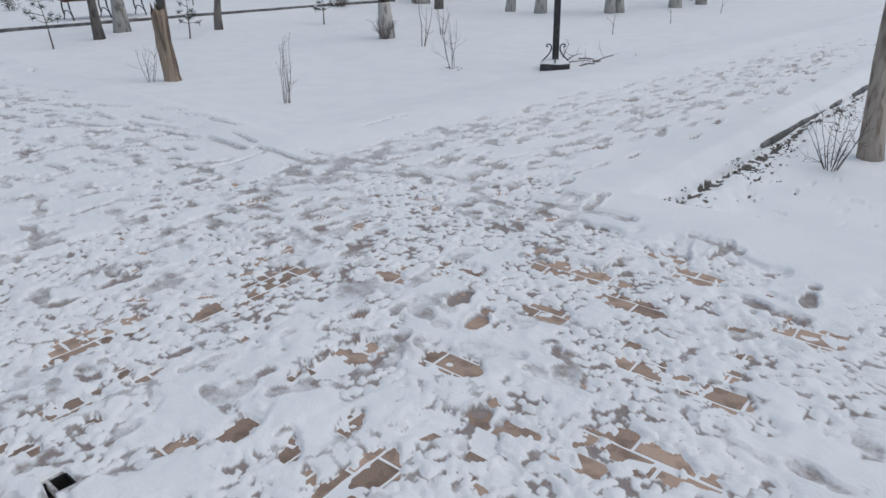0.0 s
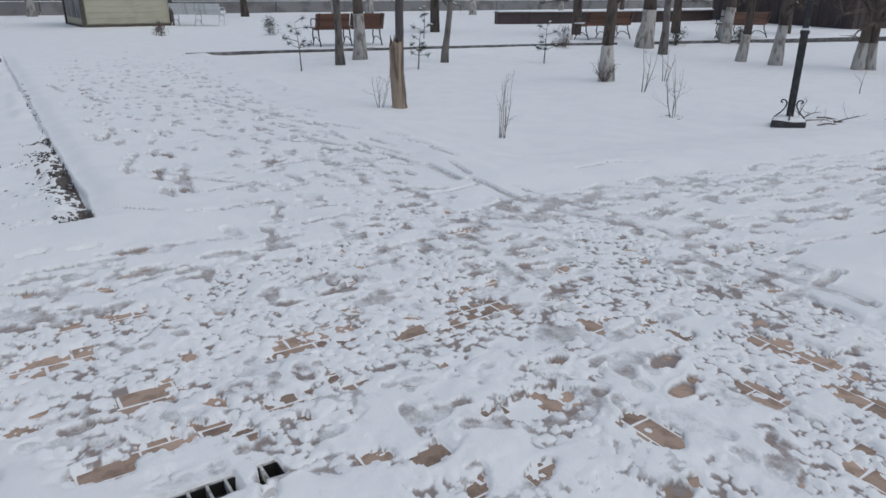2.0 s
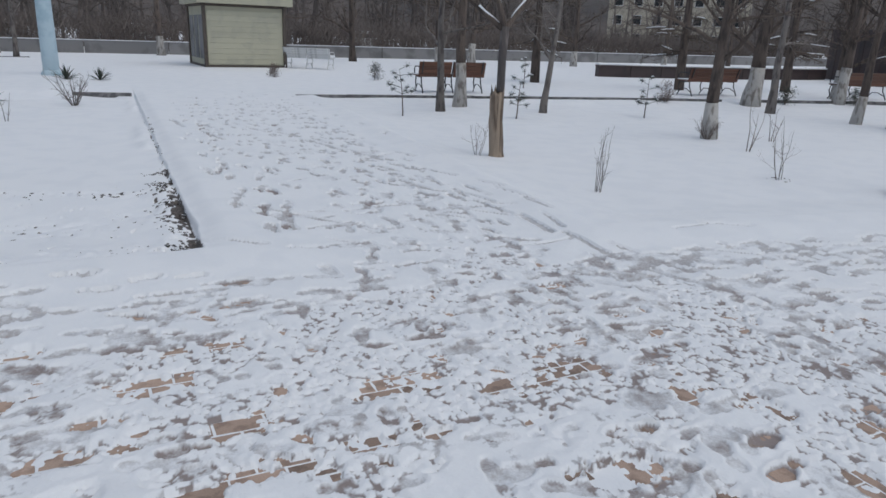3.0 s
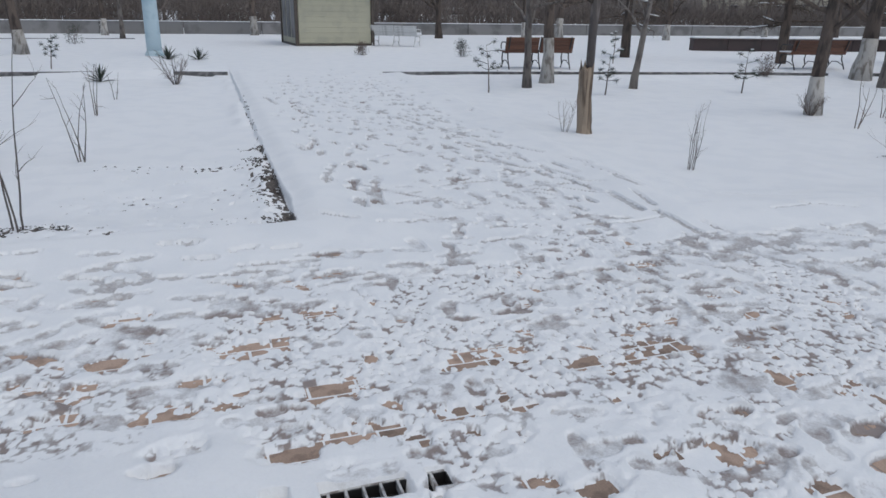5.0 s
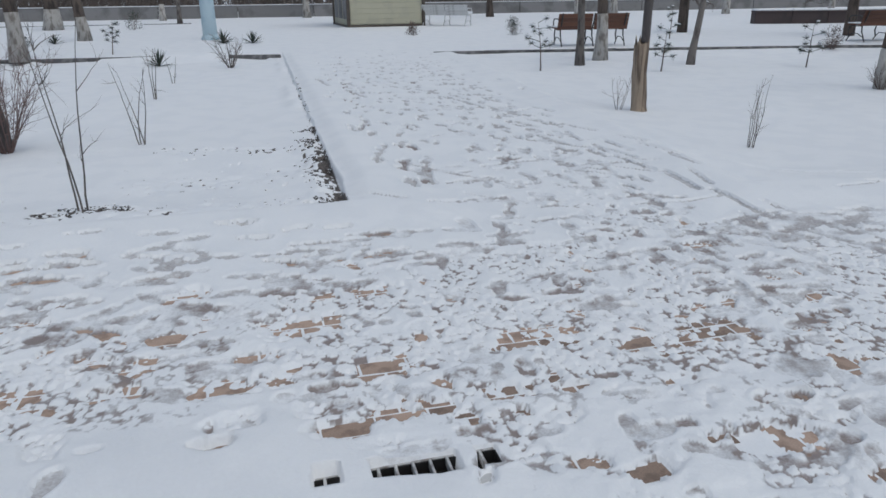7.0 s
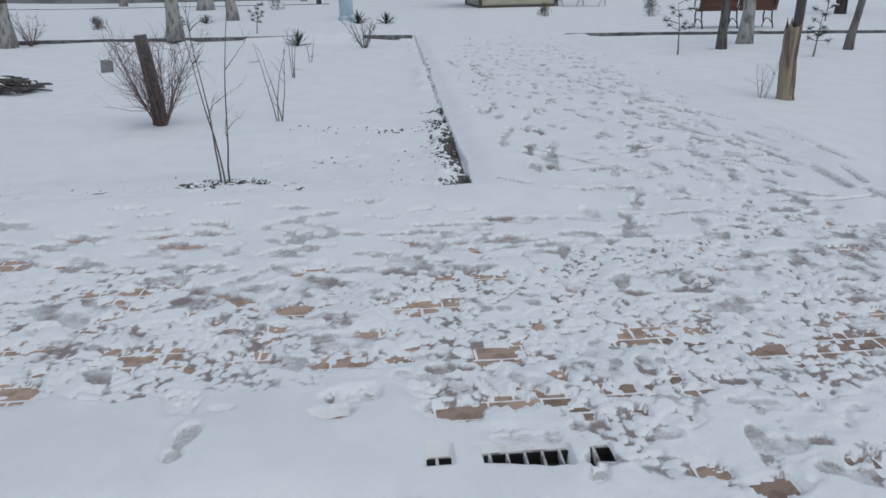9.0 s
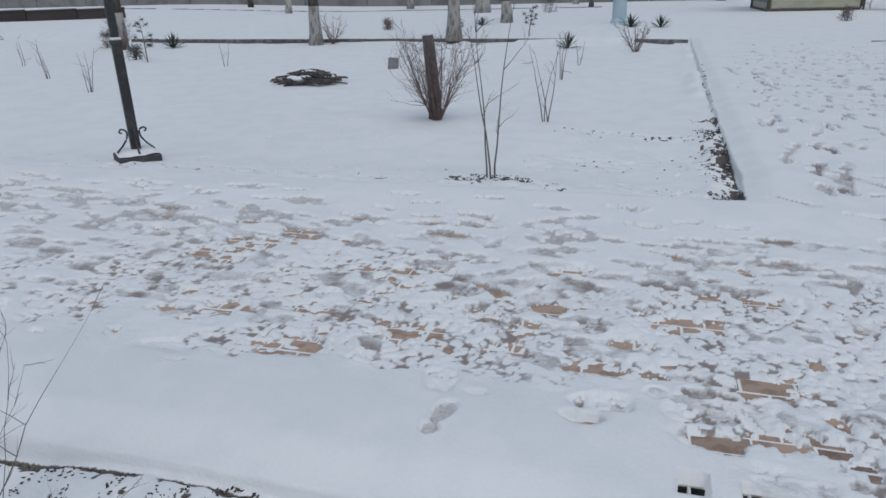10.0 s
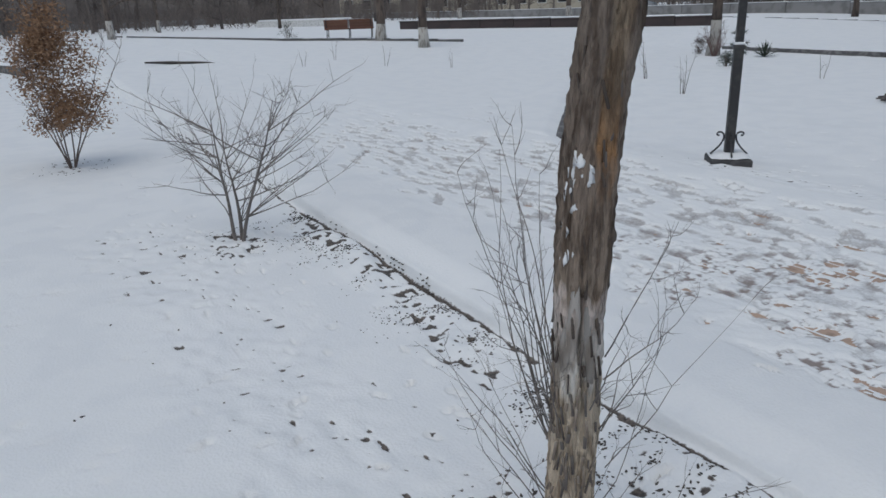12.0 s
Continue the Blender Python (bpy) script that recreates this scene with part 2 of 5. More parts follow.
def axis(marks):
    """Grid lines with the given steps between marks, then wider and wider to the horizon."""
    out = []
    for a, b, step in marks:
        out += list(np.arange(a, b - step * 0.4, step))
    lo, hi, s = [], [], marks[0][2]
    p = out[0]
    while p > -900:
        s *= 1.22
        p -= s
        lo.append(p)
    p, s = marks[-1][1], marks[-1][2]
    out.append(p)
    while p < 900:
        s *= 1.22
        p += s
        hi.append(p)
    return np.array(lo[::-1] + out + hi)


GX = axis([(-9.0, -3.2, 0.026), (-3.2, -1.0, 0.016), (-1.0, 3.8, 0.010), (3.8, 5.0, 0.018), (5.0, 12.0, 0.035)])
GY = axis([(-2.5, 0.2, 0.04), (0.2, 0.5, 0.016), (0.5, 3.2, 0.010), (3.2, 4.8, 0.016), (4.8, 9.0, 0.024), (9.0, 16.0, 0.06)])
MX, MY = np.meshgrid(GX, GY, indexing="ij")
inside = path_depth(MX, MY)
# the lane and the east path are trodden closer to their kerbs
close = smooth(1.0, 1.1, MX) * smooth(5.0, 5.6, MY) + smooth(4.7, 5.2, MX) * smooth(3.4, 2.8, MY)
tramp = smooth(0.30, 0.75, inside + 0.24 * close) * smooth(19.0, 15.0, MY) * smooth(-26, -12, MX) * smooth(30, 14, MX)
wobble = value_noise(MX, MY, 1.3) - 0.5
lumps = value_noise(MX, MY, 0.30, 5) - 0.5
lumps2 = value_noise(MX + 0.3 * wobble, MY, 0.11, 9) - 0.5
grains = value_noise(MX, MY, 0.045, 13) - 0.5
crumbs = value_noise(MX, MY, 0.022, 17) - 0.5


def clods(x, y, size, seed, share):
    """Broken lumps of snow: domes at jittered places, a share of them missing; 0 in the gaps, up to 1."""
    r = np.random.RandomState(seed)
    jx, jy, jr, gone = r.rand(128, 128), r.rand(128, 128), r.uniform(0.38, 0.72, (128, 128)), r.rand(128, 128) > share
    u, v = x / size, y / size
    i, j = np.floor(u).astype(int), np.floor(v).astype(int)
    best = np.zeros_like(x)
    for a in (-1, 0, 1):
        for b in (-1, 0, 1):
            p, q = (i + a) % 128, (j + b) % 128
            d2 = (u - i - a - jx[p, q]) ** 2 + (v - j - b - jy[p, q]) ** 2
            best = np.maximum(best, np.where(gone[p, q], 0.0, np.sqrt(np.maximum(1 - d2 / jr[p, q] ** 2, 0)) * jr[p, q] / 0.72))
    return best


# worn hard where people cross, under the camera's view
worn = 1.25 * np.exp(-(((MX - 2.1) / 2.7) ** 2 + ((MY - 1.5) / 1.7) ** 2)) + 0.95 * np.exp(-(((MX + 1.1) / 2.4) ** 2 + ((MY - 2.95) / 0.75) ** 2)) + 0.35 * np.exp(-(((MX - 2.6) / 1.1) ** 2 + ((MY - 5.5) / 4.0) ** 2))
worn = np.clip(worn, 0, 1) * tramp
# churned places, where the crust is broken into clods with wet gaps between them
churn = smooth(0.515, 0.595, 0.55 * value_noise(MX, MY, 0.34, 41) + 0.45 * value_noise(MX, MY, 0.13, 43) + 0.16 * (worn - 0.62)) * smooth(0.25, 0.55, worn)
warp_x, warp_y = MX + 0.035 * lumps2 + 0.025 * grains, MY + 0.035 * (value_noise(MX, MY, 0.10, 71) - 0.5) + 0.025 * crumbs
broken = np.maximum(clods(warp_x, warp_y, 0.040, 3, 0.66), 0.8 * clods(warp_y, warp_x, 0.026, 4, 0.58))
broken = np.clip(broken + 0.5 * grains + 0.35 * lumps, 0, 1)
drift = smooth(0.55, 0.80, value_noise(MX, MY, 0.6, 23))
bedz = -0.085 + 0.018 * np.exp(-(((inside + 0.10) / 0.20) ** 2)) + 0.055 * drift * np.exp(-(((inside + 0.22) / 0.12) ** 2)) + 0.035 * value_noise(MX, MY, 0.9, 3) - 0.014 + 0.012 * lumps
ridge = 0.058 + 0.012 * wobble + 0.004 * lumps
trod = 0.029 - 0.0090 * worn + 0.010 * wobble + (0.009 + 0.004 * worn) * lumps + (0.005 + 0.006 * worn) * lumps2 + (0.003 + 0.004 * worn) * grains + (0.002 + 0.002 * worn) * crumbs
snow = ridge * (1 - tramp) + trod * tramp
# the bank rounds off over the kerb stones and leaves their outer edge bare
show = 0.030 * smooth(5.6, 6.4, MX) * smooth(2.6, 2.4, MY) + 0.035 * smooth(-6.0, -6.4, MX) * smooth(4.6, 5.0, MY) + (0.012 + 0.012 * smooth(-4.6, -5.4, MX)) * smooth(0.3, 0.0, MX) * smooth(2.5, 2.3, MY)
edge_in = inside + 0.010 - show + 0.035 * (value_noise(MX, MY, 0.55, 61) - 0.5) + 0.010 * lumps + 0.014 * lumps2
snow -= 0.050 * (1 - smooth(-0.10, 0.13, edge_in))
step = smooth(-0.112, -0.080, edge_in)
soft = smooth(1.5, 1.1, np.abs(MY - 5.02)) * smooth(1.0, 0.8, MX) * smooth(-6.3, -6.0, MX) + smooth(3.7, 4.0, MX) * smooth(2.7, 3.0, MY)
step = step * (1 - soft) + smooth(-1.1, 0.1, inside) * soft
snow = bedz * (1 - step) + snow * step
pressed, rim, bare, halo = (np.zeros_like(MX) for _ in range(4))


# footprints: sole and heel pressed in, a low rim pushed up round them
def press(px, py, ang, size, deep, slip):
    r = 0.30 * size + slip
    i0, i1 = np.searchsorted(GX, (px - r, px + r))
    j0, j1 = np.searchsorted(GY, (py - r, py + r))
    if i1 - i0 < 2 or j1 - j0 < 2:
        return
    dx, dy = MX[i0:i1, j0:j1] - px, MY[i0:i1, j0:j1] - py
    u, v = dx * math.cos(ang) + dy * math.sin(ang), -dx * math.sin(ang) + dy * math.cos(ang)
    u = np.where(u > 0, np.maximum(u - slip, 0), u)
    sole = ((u - 0.05 * size) / (0.095 * size)) ** 2 + (v / (0.052 * size)) ** 2
    heel = ((u + 0.09 * size) / (0.05 * size)) ** 2 + (v / (0.04 * size)) ** 2
    s = np.minimum(sole, heel)
    s = s + 0.5 * lumps2[i0:i1, j0:j1] + 0.4 * grains[i0:i1, j0:j1]
    pressed[i0:i1, j0:j1] = np.maximum(pressed[i0:i1, j0:j1], deep * smooth(1.25, 0.8, s) * (1 + 0.8 * lumps2[i0:i1, j0:j1]))
    rim[i0:i1, j0:j1] = np.maximum(rim[i0:i1, j0:j1], deep * 0.22 * smooth(2.4, 1.5, s) * smooth(0.95, 1.4, s))


def scrape(px, py, half, ang=0.0):
    """A patch where the snow is trodden off the bricks, ragged at its edge."""
    half *= 1.15
    r = half * 3.2
    i0, i1 = np.searchsorted(GX, (px - r, px + r))
    j0, j1 = np.searchsorted(GY, (py - r, py + r))
    if i1 - i0 < 2 or j1 - j0 < 2:
        return
    dx, dy = MX[i0:i1, j0:j1] - px, MY[i0:i1, j0:j1] - py
    u, v = dx * math.cos(ang) + dy * math.sin(ang), -dx * math.sin(ang) + dy * math.cos(ang)
    s = (np.abs(u) / half) ** 2.6 + (np.abs(v) / (0.52 * half)) ** 2.6
    s = s + 1.6 * lumps2[i0:i1, j0:j1] + 1.5 * grains[i0:i1, j0:j1] + 1.3 * crumbs[i0:i1, j0:j1]
    bare[i0:i1, j0:j1] = np.maximum(bare[i0:i1, j0:j1], smooth(1.6, 0.75, s))
    halo[i0:i1, j0:j1] = np.maximum(halo[i0:i1, j0:j1], smooth(4.2, 1.2, s))


rng = random.Random(11)


def trail(x, y, ang, steps, deep, spread=0.06, edge=0.58):
    """A line of footprints, left and right by turns."""
    for k in range(steps):
        ang += rng.gauss(0, 0.05)
        x += 0.62 * math.cos(ang)
        y += 0.62 * math.sin(ang)
        side = 0.09 if k % 2 else -0.09
        px, py = x - side * math.sin(ang) + rng.gauss(0, spread), y + side * math.cos(ang) + rng.gauss(0, spread)
        if float(path_depth(np.array(px), np.array(py))) > edge + 0.25 * rng.random():
            press(px, py, ang + rng.gauss(0, 0.15), rng.uniform(0.65, 1.0), deep * rng.uniform(0.45, 1.15), max(0, rng.gauss(-0.02, 0.04)))


for k in range(30):
    trail(rng.uniform(-9, -5), rng.triangular(2.3, 4.7, 3.3), rng.gauss(0.0, 0.05), 34, 0.020)
for k in range(34):
    trail(rng.uniform(10.5, 13.5), rng.uniform(1.7, 3.3), math.pi + rng.gauss(-0.06, 0.06), 32, 0.020)
for k in range(22):
    trail(rng.uniform(1.4, 4.0), rng.uniform(-1.0, 0.5), math.pi / 2 + rng.gauss(0.0, 0.05), 28, 0.019)
for k in range(30):
    trail(rng.uniform(1.7, 4.9), 15.5, -math.pi / 2 + rng.gauss(0.0, 0.05), 20, 0.021)
for k in range(38):
    trail(rng.uniform(-2.6, 0.4), rng.uniform(2.3, 4.3), 2.40 + rng.gauss(0, 0.10), 40, 0.020)
for k in range(10):
    trail(rng.uniform(2.0, 4.0), rng.uniform(6.5, 9.5), -math.pi / 4 + rng.gauss(0, 0.12), 14, 0.022)
# people who kept to the edges of the paths
for k in range(9):
    trail(rng.uniform(1.35, 2.0), rng.uniform(4.6, 5.4), math.pi / 2 + rng.gauss(0.0, 0.03), 18, 0.036, 0.09, 0.2)
for k in range(9):
    trail(rng.uniform(3.9, 4.5), rng.uniform(4.6, 5.4), math.pi / 2 - 0.085 + rng.gauss(0.0, 0.03), 18, 0.036, 0.09, 0.2)
for k in range(13):
    trail(rng.uniform(-8, -5), rng.uniform(4.2, 4.75), rng.gauss(0.0, 0.02), rng.randint(8, 13), 0.034, 0.09, 0.22)
for k in range(14):
    trail(rng.uniform(10.5, 13.5), rng.uniform(1.5, 2.3), math.pi + rng.gauss(-0.05, 0.03), rng.randint(10, 16), 0.036, 0.09, 0.22)
for k in range(24):
    trail(rng.uniform(-13, -9), rng.uniform(2.7, 4.7), rng.gauss(0.0, 0.04), 9, 0.030, 0.09, 0.3)
# long scuffs of sliding feet and cart wheels
for k in range(26):
    a = rng.choice((-0.75, -0.65, 0.05, 2.3))
    press(rng.uniform(0.8, 5.0), rng.uniform(2.2, 6.5), a + rng.gauss(0, 0.1), rng.uniform(0.5, 0.8), 0.016, rng.uniform(0.2, 0.6))
# a beaten line of slides across the crossing
for (xa, ya), (xb, yb) in (((2.3, 12.4), (3.16, 9.9)), ((3.16, 9.9), (3.85, 6.6)), ((3.85, 6.6), (3.77, 4.2)), ((3.77, 4.2), (4.0, 2.6)), ((4.0, 2.6), (3.85, 1.2)), ((1.4, 12.5), (1.85, 10.4))):
    n = int(math.hypot(xb - xa, yb - ya) / 0.27)
    for k in range(n):
        t = (k + rng.random() * 0.5) / n
        press(xa + (xb - xa) * t + rng.gauss(0, 0.17), ya + (yb - ya) * t + rng.gauss(0, 0.17), math.atan2(yb - ya, xb - xa) + rng.gauss(0, 0.12), rng.uniform(0.6, 0.9), 0.020, rng.uniform(0.1, 0.5))
# bricks laid bare at the crossing and along the west path
for x, y, half in (
    (2.30, 2.55, 0.12), (1.92, 2.52, 0.08), (1.51, 2.71, 0.15), (2.00, 1.79, 0.13), (2.24, 1.44, 0.09), (3.07, 1.12, 0.11), (2.66, 0.84, 0.10), (2.63, 0.62, 0.11),
    (3.20, 1.43, 0.15), (3.63, 1.22, 0.08), (1.91, 1.27, 0.08), (1.95, 1.08, 0.07), (2.06, 1.01, 0.05), (2.21, 0.62, 0.13), (2.05, 0.81, 0.08), (1.59, 1.26, 0.12),
    (2.91, 1.91, 0.10), (3.26, 0.48, 0.14), (1.52, 1.74, 0.07), (1.83, 0.96, 0.07), (3.50, 0.98, 0.10), (2.79, 1.37, 0.08), (2.91, 3.55, 0.07), (2.65, 2.15, 0.07),
):
    scrape(x, y, half, math.pi / 2 if x > 2.0 and y < 2.4 else rng.gauss(0, 0.3))
for x, y, half in (
    (0.51, 3.09, 0.13), (0.81, 2.63, 0.11), (0.15, 2.64, 0.10), (-0.25, 2.72, 0.08), (0.14, 2.23, 0.06), (0.57, 2.23, 0.08), (0.79, 2.29, 0.08), (-0.64, 2.78, 0.10),
    (-0.10, 3.13, 0.08), (-1.18, 2.52, 0.13), (-1.99, 3.65, 0.15), (-1.22, 2.92, 0.10), (1.23, 2.32, 0.08), (0.95, 2.28, 0.07), (-1.78, 3.88, 0.11), (-2.13, 3.45, 0.15),
    (-0.05, 3.59, 0.08), (0.87, 3.42, 0.09), (-1.63, 2.82, 0.09), (-0.90, 3.44, 0.08), (-2.22, 4.01, 0.08), (0.30, 2.86, 0.07), (-0.40, 3.02, 0.07),
):
    scrape(x, y, half, rng.gauss(0, 0.12))
for k in range(110):
    x, y = rng.gauss(1.6, 1.9), rng.gauss(2.2, 0.95)
    if path_depth(np.array(x), np.array(y)) > 0.55:
        scrape(x, y, rng.uniform(0.025, 0.055), rng.uniform(0, 3.1))
for k in range(60):
    scrape(rng.gauss(-1.4, 1.3), rng.gauss(3.1, 0.35), rng.uniform(0.025, 0.055), rng.gauss(0, 0.4))
# two lone prints in the deep snow by the near kerb
press(-0.35, 2.10, 1.4, 0.8, 0.017, 0)
press(-1.55, 2.25, 0.3, 0.35, 0.03, 0)
# stray marks in the beds, where earth and stalks break the snow
for k in range(700):
    px, py = rng.choice(((rng.uniform(-6, -0.5), rng.uniform(-1.2, 1.5)), (rng.uniform(-6, 1.0), rng.uniform(5.1, 8.0)), (rng.uniform(-9, 0), rng.uniform(-1.5, 1.5)), (rng.uniform(4.5, 9), rng.uniform(-0.5, 1.4))))
    press(px, py, rng.uniform(0, 6.3), rng.uniform(0.15, 0.35), rng.uniform(0.008, 0.036), 0)

pressed *= 1 - 0.35 * worn
churn = np.clip(churn + 0.75 * halo * smooth(0.2, 0.5, worn) * smooth(0.40, 0.55, value_noise(MX, MY, 0.12, 47)), 0, 1) * (1 - bare)
paved = smooth(0.02, 0.12, inside)
snow += rim - pressed * np.where(inside > 0.02, 1.0, 0.8) - (0.06 * bare + 0.003 * halo) * paved
thin = smooth(0.46, 0.66, 0.65 * value_noise(MX, MY, 0.24, 81) + 0.35 * value_noise(MX, MY, 0.075, 83)) * worn * tramp
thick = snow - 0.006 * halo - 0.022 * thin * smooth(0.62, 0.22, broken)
# prints also take the slush tint: packed grey plus the hollow's shade in colour
tread_shade = 0.013 - (0.90 + 0.20 * worn) * pressed * (0.8 + 1.0 * lumps2 + 0.7 * grains)
thick = np.where(pressed > 0.002, np.minimum(thick, np.maximum(tread_shade, 0.0015 - 0.013 * worn)), thick)
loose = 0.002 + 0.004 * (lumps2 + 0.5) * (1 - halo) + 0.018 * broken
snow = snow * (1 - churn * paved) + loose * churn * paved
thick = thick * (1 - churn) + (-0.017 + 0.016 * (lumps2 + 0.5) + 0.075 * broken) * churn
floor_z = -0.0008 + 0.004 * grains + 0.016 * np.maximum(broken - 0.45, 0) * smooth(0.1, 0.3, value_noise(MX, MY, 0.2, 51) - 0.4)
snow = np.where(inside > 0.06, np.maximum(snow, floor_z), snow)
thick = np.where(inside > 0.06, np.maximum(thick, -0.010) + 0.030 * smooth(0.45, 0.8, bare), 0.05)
GRATE = (0.43, 1.07, 1.895, 2.005)
pit = (MX > GRATE[0]) & (MX < GRATE[1]) & (MY > GRATE[2]) & (MY < GRATE[3])
cover = (lumps2 > 0.07) | (MX < 0.45) | ((MX > 0.535) & (MX < 0.635)) | ((MX > 0.93) & (MX < 0.965))
snow = np.where(pit & ~cover, -0.14, snow)
snow = np.where(pit & cover, np.maximum(snow, 0.012), snow)
# earth showing along the bed edges and round the plants
def near_line(xa, ya, xb, yb, wide):
    """1 beside a line, falling to 0 at that width."""
    n = math.hypot(xb - xa, yb - ya)
    ux, uy = (xb - xa) / n, (yb - ya) / n
    t = np.clip((MX - xa) * ux + (MY - ya) * uy, 0, n)
    return smooth(wide, wide * 0.15, np.hypot(MX - xa - ux * t, MY - ya - uy * t))


# first term: kerb edge and shade under the near snow bank, in earth colour
bald_and_shade = (0.55 + 0.35 * value_noise(MX, MY, 0.4, 63)) * near_line(-0.2, 1.662, -14.0, 1.662, 0.035) + 0.36 * near_line(-2.4, 1.48, -5.2, 1.56, 0.30) + 0.26 * near_line(-0.95, 1.48, -1.9, 1.5, 0.4)
bald_and_shade += 0.36 * near_line(1.0, 5.1, 1.02, 8.2, 0.14) + 0.33 * near_line(0.93, 5.1, 0.9, 7.0, 0.25) + 0.42 * near_line(1.02, 8.0, 1.12, 14.5, 0.06)
bald_and_shade += 0.40 * near_line(4.5, 1.50, 11.5, 1.13, 0.06) + 0.31 * near_line(4.6, 1.4, 8.5, 1.2, 0.30) + 0.45 * near_line(-6.2, 5.1, -13.0, 11.4, 0.18)
bald_and_shade += 0.42 * near_line(-1.15, 5.5, -0.65, 5.5, 0.22) + 0.33 * near_line(0.8, 7.3, -0.5, 7.8, 0.3) + 0.30 * near_line(-5.1, 1.0, -4.75, 1.0, 0.4) + 0.33 * near_line(-9.1, 0.2, -8.7, 0.2, 0.4)
bald_and_shade += 0.25 * near_line(-0.4, 6.3, 0.8, 6.4, 0.9) + 0.28 * near_line(-4.5, 5.35, 0.9, 5.3, 0.35) + 0.22 * near_line(-1.5, 0.95, -1.2, 1.2, 0.4) + 0.22 * near_line(-5.5, 0.4, -1.0, 0.6, 0.9)
mottle = 0.15 * value_noise(MX, MY, 0.07, 31) + 0.77 * value_noise(MX, MY, 0.034, 33) + 0.08 * value_noise(MX, MY, 0.5, 35)
earth = smooth(-0.04, 0.08, 0.86 * bald_and_shade - mottle) * smooth(0.05, 0.10, bald_and_shade) * smooth(-0.095, -0.125, inside)
earth = np.maximum(earth, 0.75 * smooth(0.022, 0.04, pressed) * smooth(-0.1, -0.2, inside) * smooth(0.55, 0.4, mottle))
snow -= 0.012 * earth
snow += 0.030 * (value_noise(MX, MY, 0.07, 31) - 0.45) * smooth(0.08, 0.35, bald_and_shade) * smooth(-0.095, -0.14, inside)
snow += rise(MX, MY)

nx, ny = len(GX), len(GY)
co = np.stack([MX, MY, snow], -1).astype(np.float32).reshape(-1, 3)
idx = np.arange(nx * ny).reshape(nx, ny)
quads = np.stack([idx[:-1, :-1], idx[1:, :-1], idx[1:, 1:], idx[:-1, 1:]], -1).reshape(-1, 4).astype(np.int32)
gm = bpy.data.meshes.new("ground")
gm.vertices.add(len(co))
gm.vertices.foreach_set("co", co.ravel())
gm.loops.add(quads.size)
gm.loops.foreach_set("vertex_index", quads.ravel())
gm.polygons.add(len(quads))
gm.polygons.foreach_set("loop_start", np.arange(0, quads.size, 4, dtype=np.int32))
gm.polygons.foreach_set("use_smooth", np.ones(len(quads), dtype=bool))
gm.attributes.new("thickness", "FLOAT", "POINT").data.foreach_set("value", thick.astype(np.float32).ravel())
gm.attributes.new("earth", "FLOAT", "POINT").data.foreach_set("value", earth.astype(np.float32).ravel())
gm.update(calc_edges=True)
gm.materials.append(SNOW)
ground = tagged(new("ground", gm), "trampled white snow over paths and garden beds", "snow", kind="structure")


def ground_z(x, y):
    """The snow's height at a place."""
    i = int(np.clip(np.searchsorted(GX, x), 0, nx - 1))
    j = int(np.clip(np.searchsorted(GY, y), 0, ny - 1))
    return float(snow[i, j])


# ---- kerbs ----
def kerb(name, pts, width=0.09, up=0.05, label="dark stone kerb half buried in snow", gaps=0.0, seed=1):
    """Kerb stones of a metre along a line, each a little out of true; each stone is a part of the kerb."""
    r = random.Random(seed)
    root = thing(name, Matrix(), label, "kerb", kind="structure")
    for (xa, ya), (xb, yb) in zip(pts, pts[1:]):
        a, b = Vector((xa, ya)), Vector((xb, yb))
        n = max(1, round((b - a).length / 1.0))
        ang = math.atan2(yb - ya, xb - xa)
        for k in range(n):
            if r.random() < gaps:
                continue
            m = a.lerp(b, (k + 0.5) / n)
            half = (b - a).length / n / 2 - 0.006
            bm = bmesh.new()
            box(bm, -half, half, -width / 2, width / 2, -0.22, up + r.uniform(-0.004, 0.004), 0.012)
            ob = part("kerb_stone", bm, KERB, root)
            ob.matrix_basis = pose(m.x, m.y, float(rise(np.array(m.x), np.array(m.y))), r.gauss(0, 0.5), r.gauss(0, 0.25), math.degrees(ang) + r.gauss(0, 0.25))
    return root


kerb("kerb_near_bed", [(-22.0, 1.735), (0.32, 1.735)], up=-0.062, seed=2)
kerb("kerb_side_bed", [(4.37, 1.61), (12.0, 1.19)], up=-0.004, seed=3)
kerb("kerb_lane", [(1.05, 5.0), (1.2, 17.3)], up=-0.08, seed=4)
kerb("kerb_bed_front", [(-6.35, 5.15), (-21.3, 18.9)], up=0.02, seed=5)
kerb("kerb_far_left_bed", [(-15.0, 18.9), (-9, 18.5), (-1.3, 18.1), (1.1, 17.6)], up=0.038, gaps=0.14, seed=6)
kerb("kerb_far_right_bed", [(4.6, 16.75), (7.0, 16.45), (13.1, 15.3), (19.0, 13.9), (27, 12.2)], up=0.06, gaps=0.04, seed=7)
kerb("kerb_far_road", [(-45, 34.8), (-8, 34.8), (-2, 34.8)], up=0.08, gaps=0.1, seed=8)
kerb("kerb_west_lawn", [(-52, 5.7), (-29.1, 9.5), (-22.5, 14.1)], up=0.14, gaps=0.05, seed=9)

kerb("kerb_south_lawn", [(-28, -2.0), (-22.3, 0.1)], up=0.12, seed=10)

